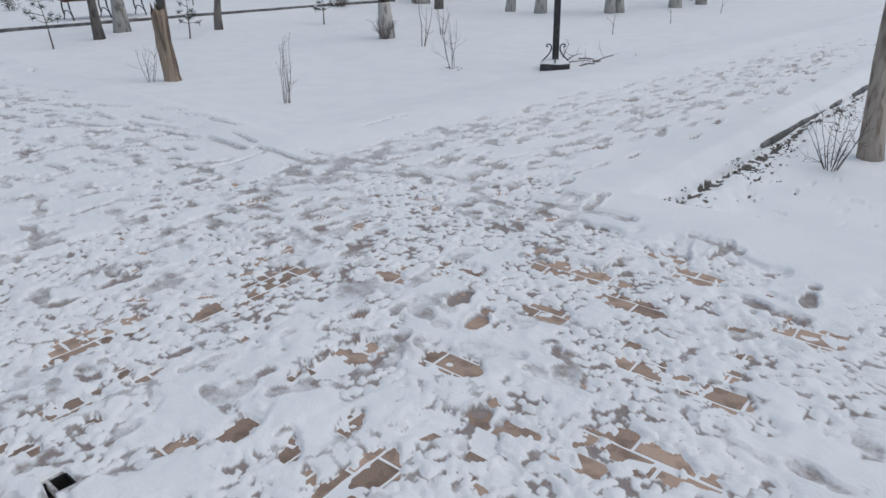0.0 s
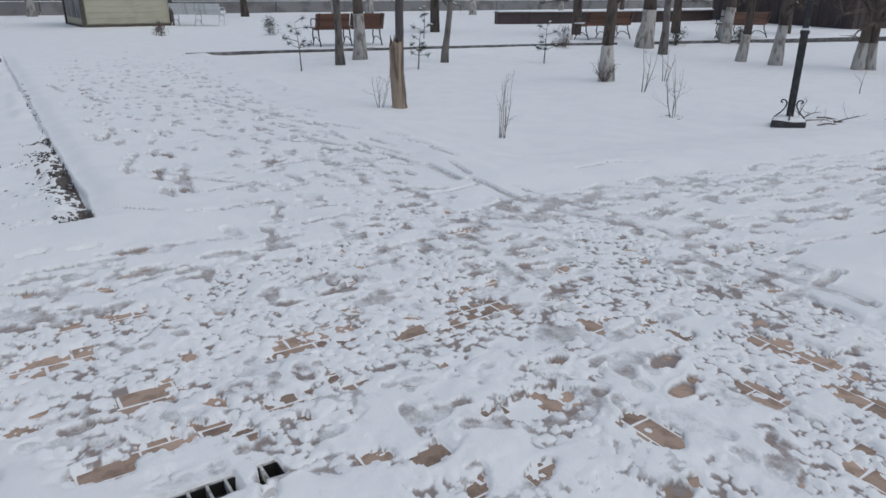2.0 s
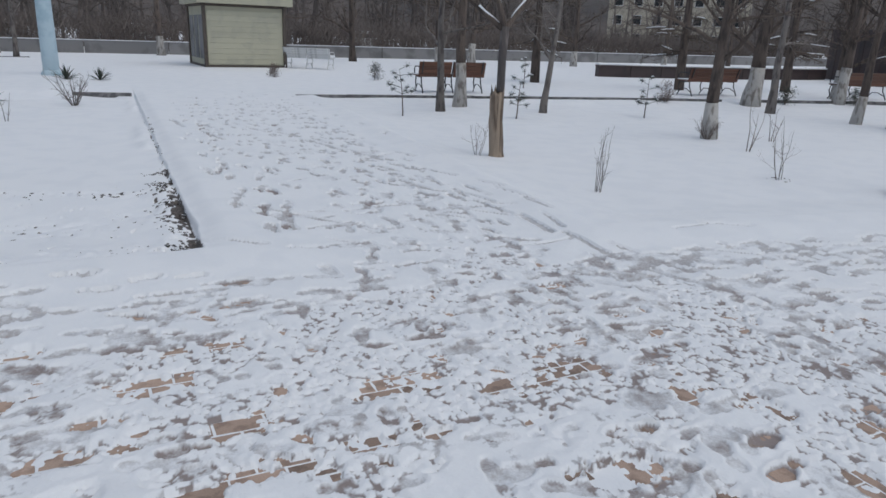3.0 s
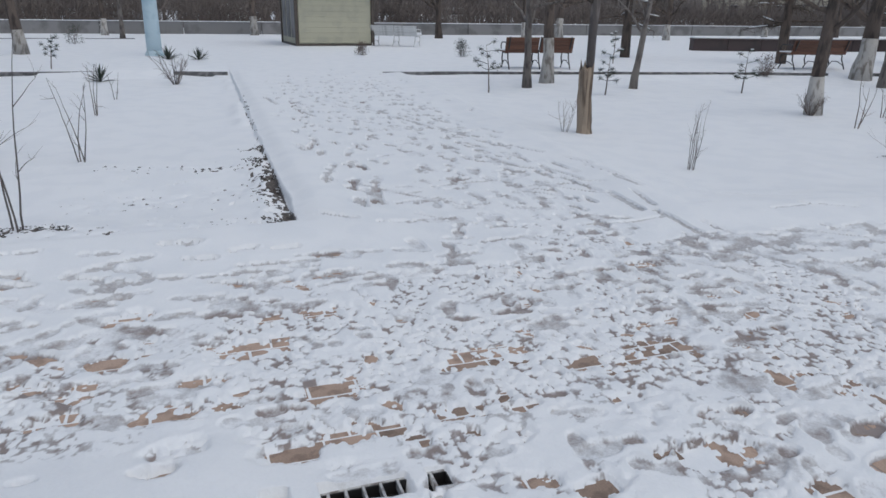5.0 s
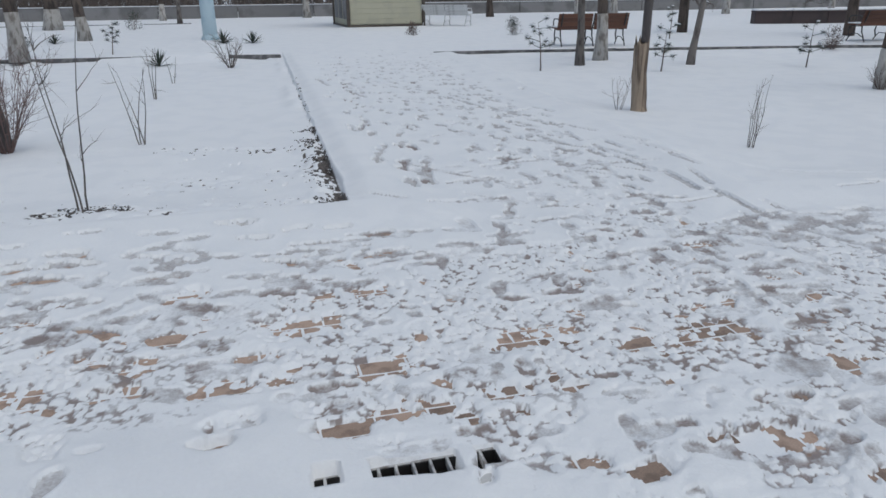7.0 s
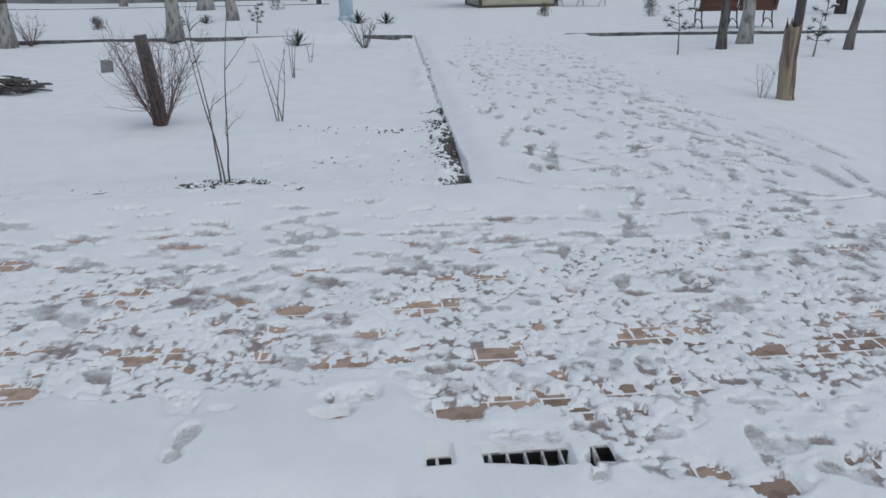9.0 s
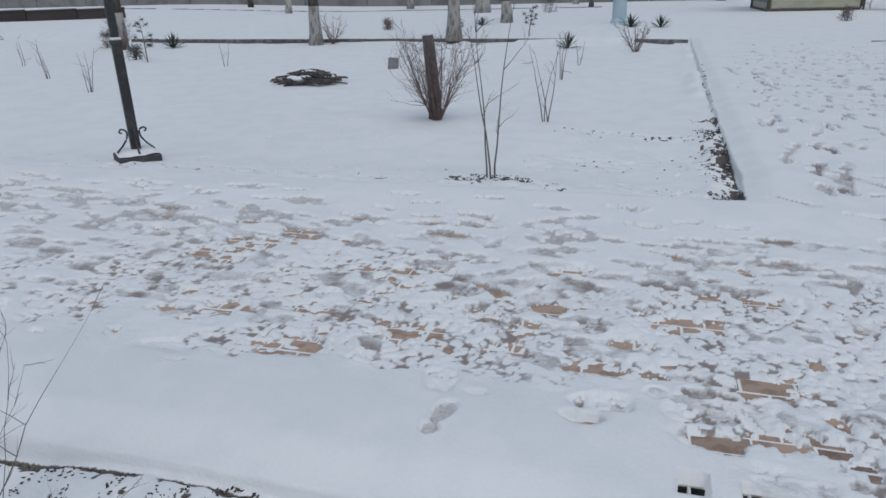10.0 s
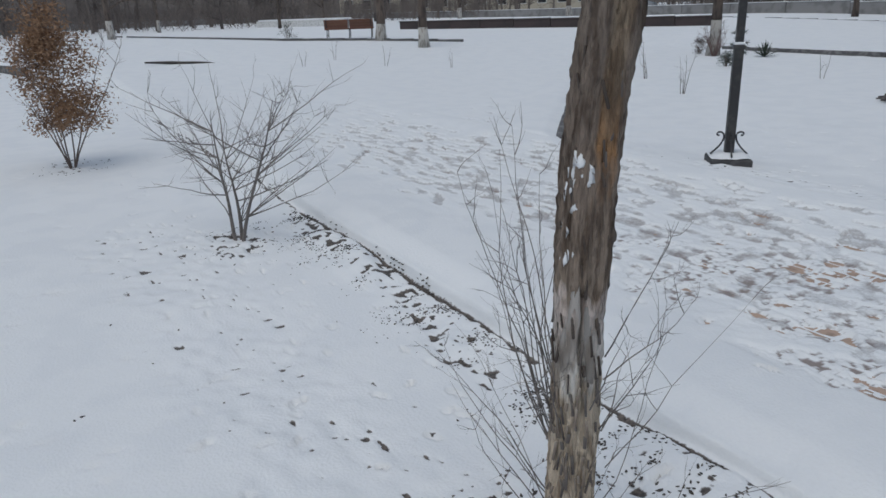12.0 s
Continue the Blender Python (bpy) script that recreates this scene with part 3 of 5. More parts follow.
# ---- bricks of the paved path ----
tone = random.Random(5)
brick_meshes = []
for k in range(6):
    bm = bmesh.new()
    box(bm, -0.0975, 0.0975, -0.0475, 0.0475, -0.05, 0.0, 0.0045)
    for v in bm.verts:
        v.co.z += tone.uniform(-0.0008, 0.0008)
    brick_meshes.append(mesh_of(bm, "brick", BRICK))
pavement = thing("pavement", Matrix(), "tan brick paving showing through trampled snow", "pavement", kind="structure")
rest = []
spots = [(col * 0.2 + (0.1 if row % 2 else 0.0), row * 0.1 + 0.05, 0) for row in range(0, 52) for col in range(-22, 34)]
spots = [s for s in spots if s[0] < 1.9 or s[1] > 2.4]
spots += [(2.05 + row * 0.1, -0.4 + col * 0.2 + (0.1 if row % 2 else 0.0), 90) for row in range(0, 24) for col in range(0, 14)]
for x, y, quarter in spots:
    if 0.33 < x < 1.15 and 1.83 < y < 2.06:
        continue
    if float(path_depth(np.array(x), np.array(y))) >= 0.12:
        z = tone.uniform(-0.0006, 0.0016)
        if -0.3 < x < 3.4 and 0.5 < y < 2.75 and len(pavement.children) < 300:
            ob = new("brick", brick_meshes[tone.randrange(6)])
            ob.parent = pavement
            ob.matrix_basis = pose(x, y, z, tone.gauss(0, 0.3), tone.gauss(0, 0.3), quarter + tone.gauss(0, 0.5))
        else:
            rest.append((x, y, z, radians(quarter) + tone.gauss(0, 0.008)))
verts, faces = [], []
for x, y, z, a in rest:
    c, s, o = math.cos(a), math.sin(a), len(verts)
    for hx, hy, hz in ((0.097, 0.047, -0.05), (0.097, 0.047, -0.004), (0.092, 0.042, 0.0)):
        for sx, sy in ((-1, -1), (1, -1), (1, 1), (-1, 1)):
            verts.append((x + sx * hx * c - sy * hy * s, y + sx * hx * s + sy * hy * c, z + hz))
    for lv in (0, 4):
        for q in range(4):
            faces.append((o + lv + q, o + lv + (q + 1) % 4, o + lv + 4 + (q + 1) % 4, o + lv + 4 + q))
    faces.append((o + 8, o + 9, o + 10, o + 11))
rm = bpy.data.meshes.new("paving_bricks")
rm.from_pydata(verts, [], faces)
rm.materials.append(BRICK)
ro = tagged(new("paving_bricks", rm), kind="stuff")
ro.parent = pavement


# ---- street furniture ----
def lamp_post(x, y, spin, height=3.4):
    z = ground_z(x, y) + 0.012
    root = thing("lamp_post", pose(x, y, z, 0, 0, spin), "black iron lamp post with scrolls on a snowy square plinth", "lamp post", "lamp posts")
    bm = bmesh.new()
    box(bm, -0.19, 0.19, -0.19, 0.19, -0.12, 0.06, 0.012)
    plinth = part("plinth", bm, PLINTH, root, "dark square stone plinth")
    bm = bmesh.new()
    for k in range(9):
        for j in range(9):
            u, v = -0.18 + 0.045 * k, -0.18 + 0.045 * j
            edge = min(0.185 - abs(u), 0.185 - abs(v))
            bm.verts.new((u, v, 0.055 + 0.05 * min(1, edge / 0.06) ** 0.5 + 0.012 * noise.noise(Vector((u * 9, v * 9, x)))))
    bm.verts.ensure_lookup_table()
    for k in range(8):
        for j in range(8):
            bm.faces.new([bm.verts[i] for i in (k * 9 + j, k * 9 + 9 + j, k * 9 + 10 + j, k * 9 + 1 + j)])
    part("snow_cap", bm, CAP, plinth, "cap of fresh snow", True)
    bm = bmesh.new()
    box(bm, -0.042, 0.042, -0.042, 0.042, 0.05, 1.08, 0.006)
    part("lower_pole", bm, IRON, root)
    bm = bmesh.new()
    box(bm, -0.052, 0.052, -0.052, 0.052, 1.06, 1.10, 0.008)
    collar = part("collar", bm, IRON, root)
    bm = bmesh.new()
    box(bm, -0.046, 0.046, -0.046, 0.046, 1.098, 1.125, 0.01)
    part("snow_cap", bm, CAP, collar, "thin ring of snow")
    bm = bmesh.new()
    box(bm, -0.034, 0.034, -0.034, 0.034, 1.09, height, 0.006)
    part("upper_pole", bm, IRON, root)
    for k in range(4):
        bm = bmesh.new()
        pts = []
        for i in range(26):
            t = i / 25
            if t < 0.5:
                s = t / 0.5
                r, zz = 0.17 - 0.115 * math.sin(s * math.pi / 2), 0.085 + 0.17 * s
            else:
                s = (t - 0.5) / 0.5
                a = math.pi - s * 4.6
                rad = 0.04 * (1 - 0.55 * s)
                r, zz = 0.095 + rad * math.cos(a), 0.262 + 0.9 * rad * math.sin(a) + 0.02 * s
            pts.append((r * math.cos(k * math.pi / 2), r * math.sin(k * math.pi / 2), zz))
        tube(bm, pts, [0.009] * 26, 6)
        part("scroll", bm, IRON, root)
    return root


lamp_post(-4.38, 5.62, 48)
lamp_post(8.66, 4.85, 30)
lamp_post(-20.3, 19.0, 40)


def park_bench(x, y, spin, wide=1.85, slats=SLAT, label="brown slatted park bench with black cast iron legs", snow_on=0.03):
    root = thing("park_bench", pose(x, y, ground_z(x, y), 0, 0, spin), label, "bench", "park benches")
    h = wide / 2
    for a, b in ((-h, -0.03), (0.03, h)):
        for k in range(4):
            bm = bmesh.new()
            box(bm, a, b, -0.014, 0.014, 0.0, 0.0965, 0.004)
            ob = part("back_slat", bm, slats, root)
            ob.matrix_basis = pose(0, -0.245 - 0.028 * k, 0.40 + 0.098 * k, 14, 0, 0)
    for k in range(5):
        bm = bmesh.new()
        box(bm, -h, h, -0.04, 0.04, 0.0, 0.03, 0.006)
        ob = part("seat_slat", bm, slats, root)
        ob.matrix_basis = pose(0, -0.18 + 0.095 * k, 0.42, 0, 0, 0)
    bm = bmesh.new()
    box(bm, -h + 0.01, h - 0.01, -0.21, 0.24, 0.448, 0.448 + snow_on, 0.012)
    part("seat_snow", bm, CAP, root, "layer of snow on the seat")
    for sx in (-h + 0.09, 0.0, h - 0.09):
        bm = bmesh.new()
        curve = [(sx, -0.40, 0.80), (sx, -0.31, 0.55), (sx, -0.22, 0.42), (sx, -0.24, 0.25), (sx, -0.33, 0.10), (sx, -0.38, 0.0)]
        tube(bm, curve, [0.018] * 6, 6)
        tube(bm, [(sx, -0.22, 0.40), (sx, 0.0, 0.39), (sx, 0.22, 0.40), (sx, 0.26, 0.25), (sx, 0.20, 0.10), (sx, 0.27, 0.0)], [0.018] * 6, 6)
        tube(bm, [(sx, -0.33, 0.10), (sx, -0.1, 0.2), (sx, 0.1, 0.2), (sx, 0.20, 0.10)], [0.012] * 4, 6)
        part("leg_frame", bm, IRON if slats is SLAT else WHITEPAINT, root)
    for sx in (-h + 0.05, h - 0.05):
        bm = bmesh.new()
        tube(bm, [(sx, -0.31, 0.62), (sx, -0.1, 0.66), (sx, 0.18, 0.65), (sx, 0.25, 0.58), (sx, 0.22, 0.42)], [0.016] * 5, 6)
        part("armrest", bm, IRON if slats is SLAT else WHITEPAINT, root)
    return root


park_bench(8.9, 17.35, -6)
park_bench(17.0, 16.15, -4)
park_bench(-27.9, 12.0, 60, 2.0, label="brown slatted park bench beside a far lawn kerb")
park_bench(8.15, 28.4, -40, 2.0, WHITEPAINT, "white painted park bench deep in snow", 0.09)
park_bench(21.3, 14.3, -4)


def kiosk(x, y, spin, w=3.05, d=3.0, h=2.27):
    root = thing("kiosk", pose(x, y, 0, 0, 0, spin), "cream sided kiosk with dark corner trim", "kiosk")
    for name, a, b, c, e in (("front_wall", 0, w, 0.0, 0.08), ("back_wall", 0, w, d - 0.08, d)):
        wall = part(name, bmesh_box(a, b, c + 0.03, e, 0.12, h), CREAM, root)
        if name == "front_wall":
            for k in range(10):
                bm = bmesh.new()
                box(bm, 0.09, w - 0.09, 0.0, 0.028, 0.16 + 0.198 * k, 0.353 + 0.198 * k, 0.003)
                part("panel", bm, CREAM, wall)
    for name, a, b in (("side_wall", 0.0, 0.08), ("side_wall", w - 0.08, w)):
        wall = part(name, bmesh_box(a, b, 0.08, d - 0.08, 0.12, h), CREAM, root)
        for k in range(3):
            bm = bmesh.new()
            s = -0.02 if a == 0 else w
            box(bm, s, s + 0.02, 0.25 + 0.9 * k, 0.95 + 0.9 * k, 0.35, 1.95, 0.005)
            part("shutter", bm, CONCRETE, wall, "grey shutter")
    for px, py in ((0, 0), (w, 0), (0, d), (w, d)):
        part("corner_trim", bmesh_box(px - 0.06, px + 0.06, py - 0.06, py + 0.06, 0.0, h + 0.05), TRIM, root)
    part("plinth", bmesh_box(-0.04, w + 0.04, -0.04, d + 0.04, -0.2, 0.13), TRIM, root)
    part("trim_rail", bmesh_box(-0.10, w + 0.10, -0.10, d + 0.10, h, h + 0.09), TRIM, root)
    part("fascia", bmesh_box(-0.28, w + 0.28, -0.28, d + 0.28, h + 0.09, h + 0.55), CREAM, root)
    roof = part("roof", bmesh_box(-0.36, w + 0.36, -0.36, d + 0.36, h + 0.55, h + 0.63), TRIM, root)
    part("roof_snow", bmesh_box(-0.34, w + 0.34, -0.34, d + 0.34, h + 0.63, h + 0.73), CAP, roof, "snow on the roof")


def bmesh_box(x0, x1, y0, y1, z0, z1, bevel=0.008):
    bm = bmesh.new()
    box(bm, x0, x1, y0, y1, z0, z1, bevel)
    return bm


kiosk(4.22, 28.6, 3.5)

col = thing("column", pose(-0.71, 23.3, 0), "pale blue painted round column with a moulded foot", "column")
bm = bmesh.new()
tube(bm, [(0, 0, -0.1), (0, 0, 0.9), (0, 0, 2.2), (0, 0, 4.2)], [0.215, 0.21, 0.20, 0.19], 28)
part("shaft", bm, PALEBLUE, col, smooth=True)
bm = bmesh.new()
tube(bm, [(0, 0, -0.1), (0, 0, 0.10), (0, 0, 0.14), (0, 0, 0.2)], [0.27, 0.27, 0.25, 0.215], 28)
part("foot", bm, PALEBLUE, col)


def basin(x0, y0, x1, y1, bulge, high, label):
    """A low dark stone basin wall that curves a little, in segments, with a snowy coping."""
    root = thing("fountain_wall", Matrix(), label, "wall")
    a, b = Vector((x0, y0)), Vector((x1, y1))
    n = 9
    nrm = Vector((-(b - a).y, (b - a).x)).normalized()
    pts = [a.lerp(b, k / n) + nrm * bulge * 4 * (k / n) * (1 - k / n) for k in range(n + 1)]
    for p, q in zip(pts, pts[1:]):
        mid, ang, half = (p + q) / 2, math.atan2(q.y - p.y, q.x - p.x), (q - p).length / 2
        z = float(rise(np.array(mid.x), np.array(mid.y)))
        seg = part("wall_panel", bmesh_box(-half + 0.004, half - 0.004, -0.2, 0.2, -0.3, high, 0.01), GRANITE, root)
        seg.matrix_basis = pose(mid.x, mid.y, z, 0, 0, math.degrees(ang))
        cap = part("coping", bmesh_box(-half, half, -0.25, 0.25, high, high + 0.06, 0.012), GRANITE, root)
        cap.matrix_basis = seg.matrix_basis
        sn = part("coping_snow", bmesh_box(-half, half, -0.24, 0.24, high + 0.06, high + 0.12, 0.02), CAP, root, "snow on the coping")
        sn.matrix_basis = seg.matrix_basis


basin(19.5, 24.7, 32.2, 23.6, -0.6, 0.48, "low dark brown stone fountain wall with a snowy coping")
basin(-36.0, 18.7, -22.4, 27.8, -1.9, 0.42, "long low dark red stone fountain wall with a snowy coping")

wall = thing("boundary_wall", Matrix(), "weathered grey concrete boundary wall with a snowy top", "wall", kind="structure")
for k in range(46):
    x = -92 + 4 * k
    z = float(rise(np.array(x), np.array(41.0)))
    part("wall_panel", bmesh_box(x + 0.02, x + 3.98, 40.9, 41.1, z - 0.4, z + 0.68, 0.015), CONCRETE, wall)
    part("wall_snow", bmesh_box(x, x + 4, 40.86, 41.14, z + 0.68, z + 0.715, 0.012), CAP, wall, "snow along the top")
for k in range(26):
    y = -62 + 4 * k
    z = float(rise(np.array(-92.0), np.array(y)))
    part("wall_panel", bmesh_box(-92.1, -91.9, y + 0.02, y + 3.98, z - 0.4, z + 0.7, 0.015), CONCRETE, wall)
planter = thing("planter", pose(-58, 21, float(rise(np.array(-58.0), np.array(21.0))), 0, 0, 25), "long pale concrete planter box with snow on it", "planter")
part("box_wall", bmesh_box(-5, 5, -0.6, 0.6, -0.2, 0.55, 0.03), WHITEPAINT, planter)
part("snow_fill", bmesh_box(-4.9, 4.9, -0.5, 0.5, 0.55, 0.66, 0.04), CAP, planter, "snow filling the box")


# ---- drain grate in the paving ----
grate = thing("drain_grate", pose(0, 0, 0), "dark iron drain grate with pale worn bars", "drain")
STEEL = mat("worn_grey_steel", (0.50, 0.50, 0.50), 0.6, 0.2, 20, 120, 0.2, (0.22, 0.2, 0.19), metal=0.2)
PITSHADE = mat("drain_pit_shade", (0.02, 0.019, 0.019), 0.5, 0.3, 15, 80, 0.2)
x0, x1, y0, y1 = GRATE
for a, b, c, d in ((x0 - 0.05, x1 + 0.05, y0 - 0.05, y0), (x0 - 0.05, x1 + 0.05, y1, y1 + 0.05), (x0 - 0.05, x0, y0, y1), (x1, x1 + 0.05, y0, y1)):
    part("frame", bmesh_box(a, b, c, d, -0.16, 0.002, 0.003), STEEL, grate)
for k in range(1, 11):
    x = x0 + (x1 - x0) * k / 11
    part("bar", bmesh_box(x - 0.005, x + 0.005, y0, y1, -0.03, 0.004, 0.002), STEEL, grate)
# black sides and block below the bars: the slots' shade as dark colour
bm = bmesh.new()
for a, b, c, d in ((x0 + 0.001, x1 - 0.001, y0 + 0.001, y0 + 0.005), (x0 + 0.001, x1 - 0.001, y1 - 0.005, y1 - 0.001), (x0 + 0.001, x0 + 0.005, y0 + 0.006, y1 - 0.006), (x1 - 0.005, x1 - 0.001, y0 + 0.006, y1 - 0.006)):
    box(bm, a, b, c, d, -0.15, -0.004)
box(bm, x0 + 0.001, x1 - 0.001, y0 + 0.001, y1 - 0.001, -0.137, -0.05)
part("pit", bm, PITSHADE, grate, "black lining and block standing in for the pit's shade")


# ---- trees and shrubs ----
def twigs(bm, rng, pts, radius, count, length, sides=4, lift=0.05, bend=0.18, start=0.25, sub=2):
    """Side twigs along a stem, with finer ones on them."""
    for _ in range(count):
        k = rng.randrange(max(1, int(len(pts) * start)), len(pts))
        base = pts[k]
        along = (pts[k] - pts[k - 1]).normalized()
        side = Vector((rng.gauss(0, 1), rng.gauss(0, 1), rng.gauss(0.2, 0.6))).normalized()
        n = length * rng.uniform(0.5, 1.1) * (1 - 0.5 * k / len(pts))
        q = wander(rng, base, along * 0.7 + side * 0.8, n, 5, bend, lift)
        r = radius * rng.uniform(0.35, 0.6)
        tube(bm, q, [r * (1 - 0.8 * i / 5) for i in range(6)], sides, close=False)
        for _ in range(sub):
            j = rng.randrange(1, 5)
            side = Vector((rng.gauss(0, 1), rng.gauss(0, 1), rng.gauss(0.2, 0.5))).normalized()
            s = wander(rng, q[j], (q[j + 1] - q[j]).normalized() + side * 0.7, n * rng.uniform(0.3, 0.6), 3, bend, lift)
            tube(bm, s, [r * 0.45 * (1 - 0.7 * i / 3) for i in range(4)], 3, close=False)


def bare_shrub(x, y, stems, high, spread, radius=0.006, side=3, seed=1, material=TWIG, label="leafless shrub with thin upright stems in snow", lean=(0, 0), z=None, name="shrub", length=0.45):
    r = random.Random(seed)
    base = ground_z(x, y) - 0.03 if z is None else z
    root = thing(name, pose(x, y, base), label, "shrub", "bare shrubs")
    for k in range(stems):
        a = 2 * math.pi * (k + r.random() * 0.7) / stems
        way = Vector((math.cos(a) * spread + lean[0], math.sin(a) * spread + lean[1], 1))
        n = high * r.uniform(0.7, 1.08)
        pts = wander(r, (0.03 * math.cos(a), 0.03 * math.sin(a), 0), way, n, 9, 0.06, 0.02)
        bm = bmesh.new()
        tube(bm, pts, [radius * (1.1 - 0.85 * i / 9) for i in range(10)], 5)
        twigs(bm, r, pts, radius, side, high * length, lift=0.06)
        part("stem", bm, material, root)
    return root


def bare_tree(x, y, high, radius, seed=1, lime=0.0, lean=(0, 0), limbs=4, fork=1.8, label="leafless park tree standing in snow", bark=BARKGREY, limb_length=1.4):
    r = random.Random(seed)
    root = thing("tree", pose(x, y, ground_z(x, y) - 0.06), label, "tree", "bare trees")
    pts = [Vector((0, 0, 0))]
    steps = 12
    for k in range(steps):
        pts.append(pts[-1] + Vector((lean[0] + r.gauss(0, 0.035), lean[1] + r.gauss(0, 0.035), 1)) * (high / steps))
    radii = [radius * (1.35 if k == 0 else 1.08 if k == 1 else 1.0 - 0.6 * k / steps) for k in range(steps + 1)]
    cut = max(2, round(lime / (high / steps))) if lime else 0
    if lime:
        bm = bmesh.new()
        tube(bm, pts[: cut + 1], [q * 1.02 for q in radii[: cut + 1]], 10, 0.12)
        part("whitewashed_base", bm, LIME, root, "whitewashed lower trunk", True)
    bm = bmesh.new()
    tube(bm, pts[cut:], radii[cut:], 10, 0.14)
    part("trunk", bm, bark, root, smooth=True)
    for k in range(limbs):
        i = min(steps - 1, int((fork + r.uniform(0, high - fork) * 0.7) / (high / steps)))
        a = r.uniform(0, 6.28)
        q = wander(r, pts[i], (math.cos(a), math.sin(a), r.uniform(0.3, 1.0)), limb_length * r.uniform(0.7, 1.2), 8, 0.14, 0.03)
        bm = bmesh.new()
        tube(bm, q, [radii[i] * 0.5 * (1 - 0.8 * j / 8) for j in range(9)], 6)
        twigs(bm, r, q, radii[i] * 0.3, 12, 0.7, 3)
        part("limb", bm, bark, root)
    return root


def clump(bm, rng, centre, size, n, flat=1.0, width=0.35, leaf=1.0):
    """Small leaf blades about a place."""
    for _ in range(n):
        p = Vector(centre) + Vector((rng.gauss(0, size), rng.gauss(0, size), rng.gauss(0, size * flat)))
        d = Vector((rng.gauss(0, 1), rng.gauss(0, 1), rng.gauss(-0.2, 0.7))).normalized()
        s = d.cross(Vector((rng.gauss(0, 1), rng.gauss(0, 1), rng.gauss(0, 1)))).normalized()
        n_ = rng.uniform(0.03, 0.07) * leaf
        w = n_ * width
        bm.faces.new([bm.verts.new(v) for v in (p, p + d * n_ * 0.5 + s * w * 0.5, p + d * n_, p + d * n_ * 0.5 - s * w * 0.5)])


def trunk_line(z):
    """How far the old trunk has strayed from its foot at a height."""
    off = -0.020 + 0.022 * z + 0.09 * max(0.0, min(z, 1.6) - 1.1) ** 2 + 0.06 * max(0.0, z - 1.6) + 0.004 * math.sin(z * 5)
    return off * 0.95, off * 1.05


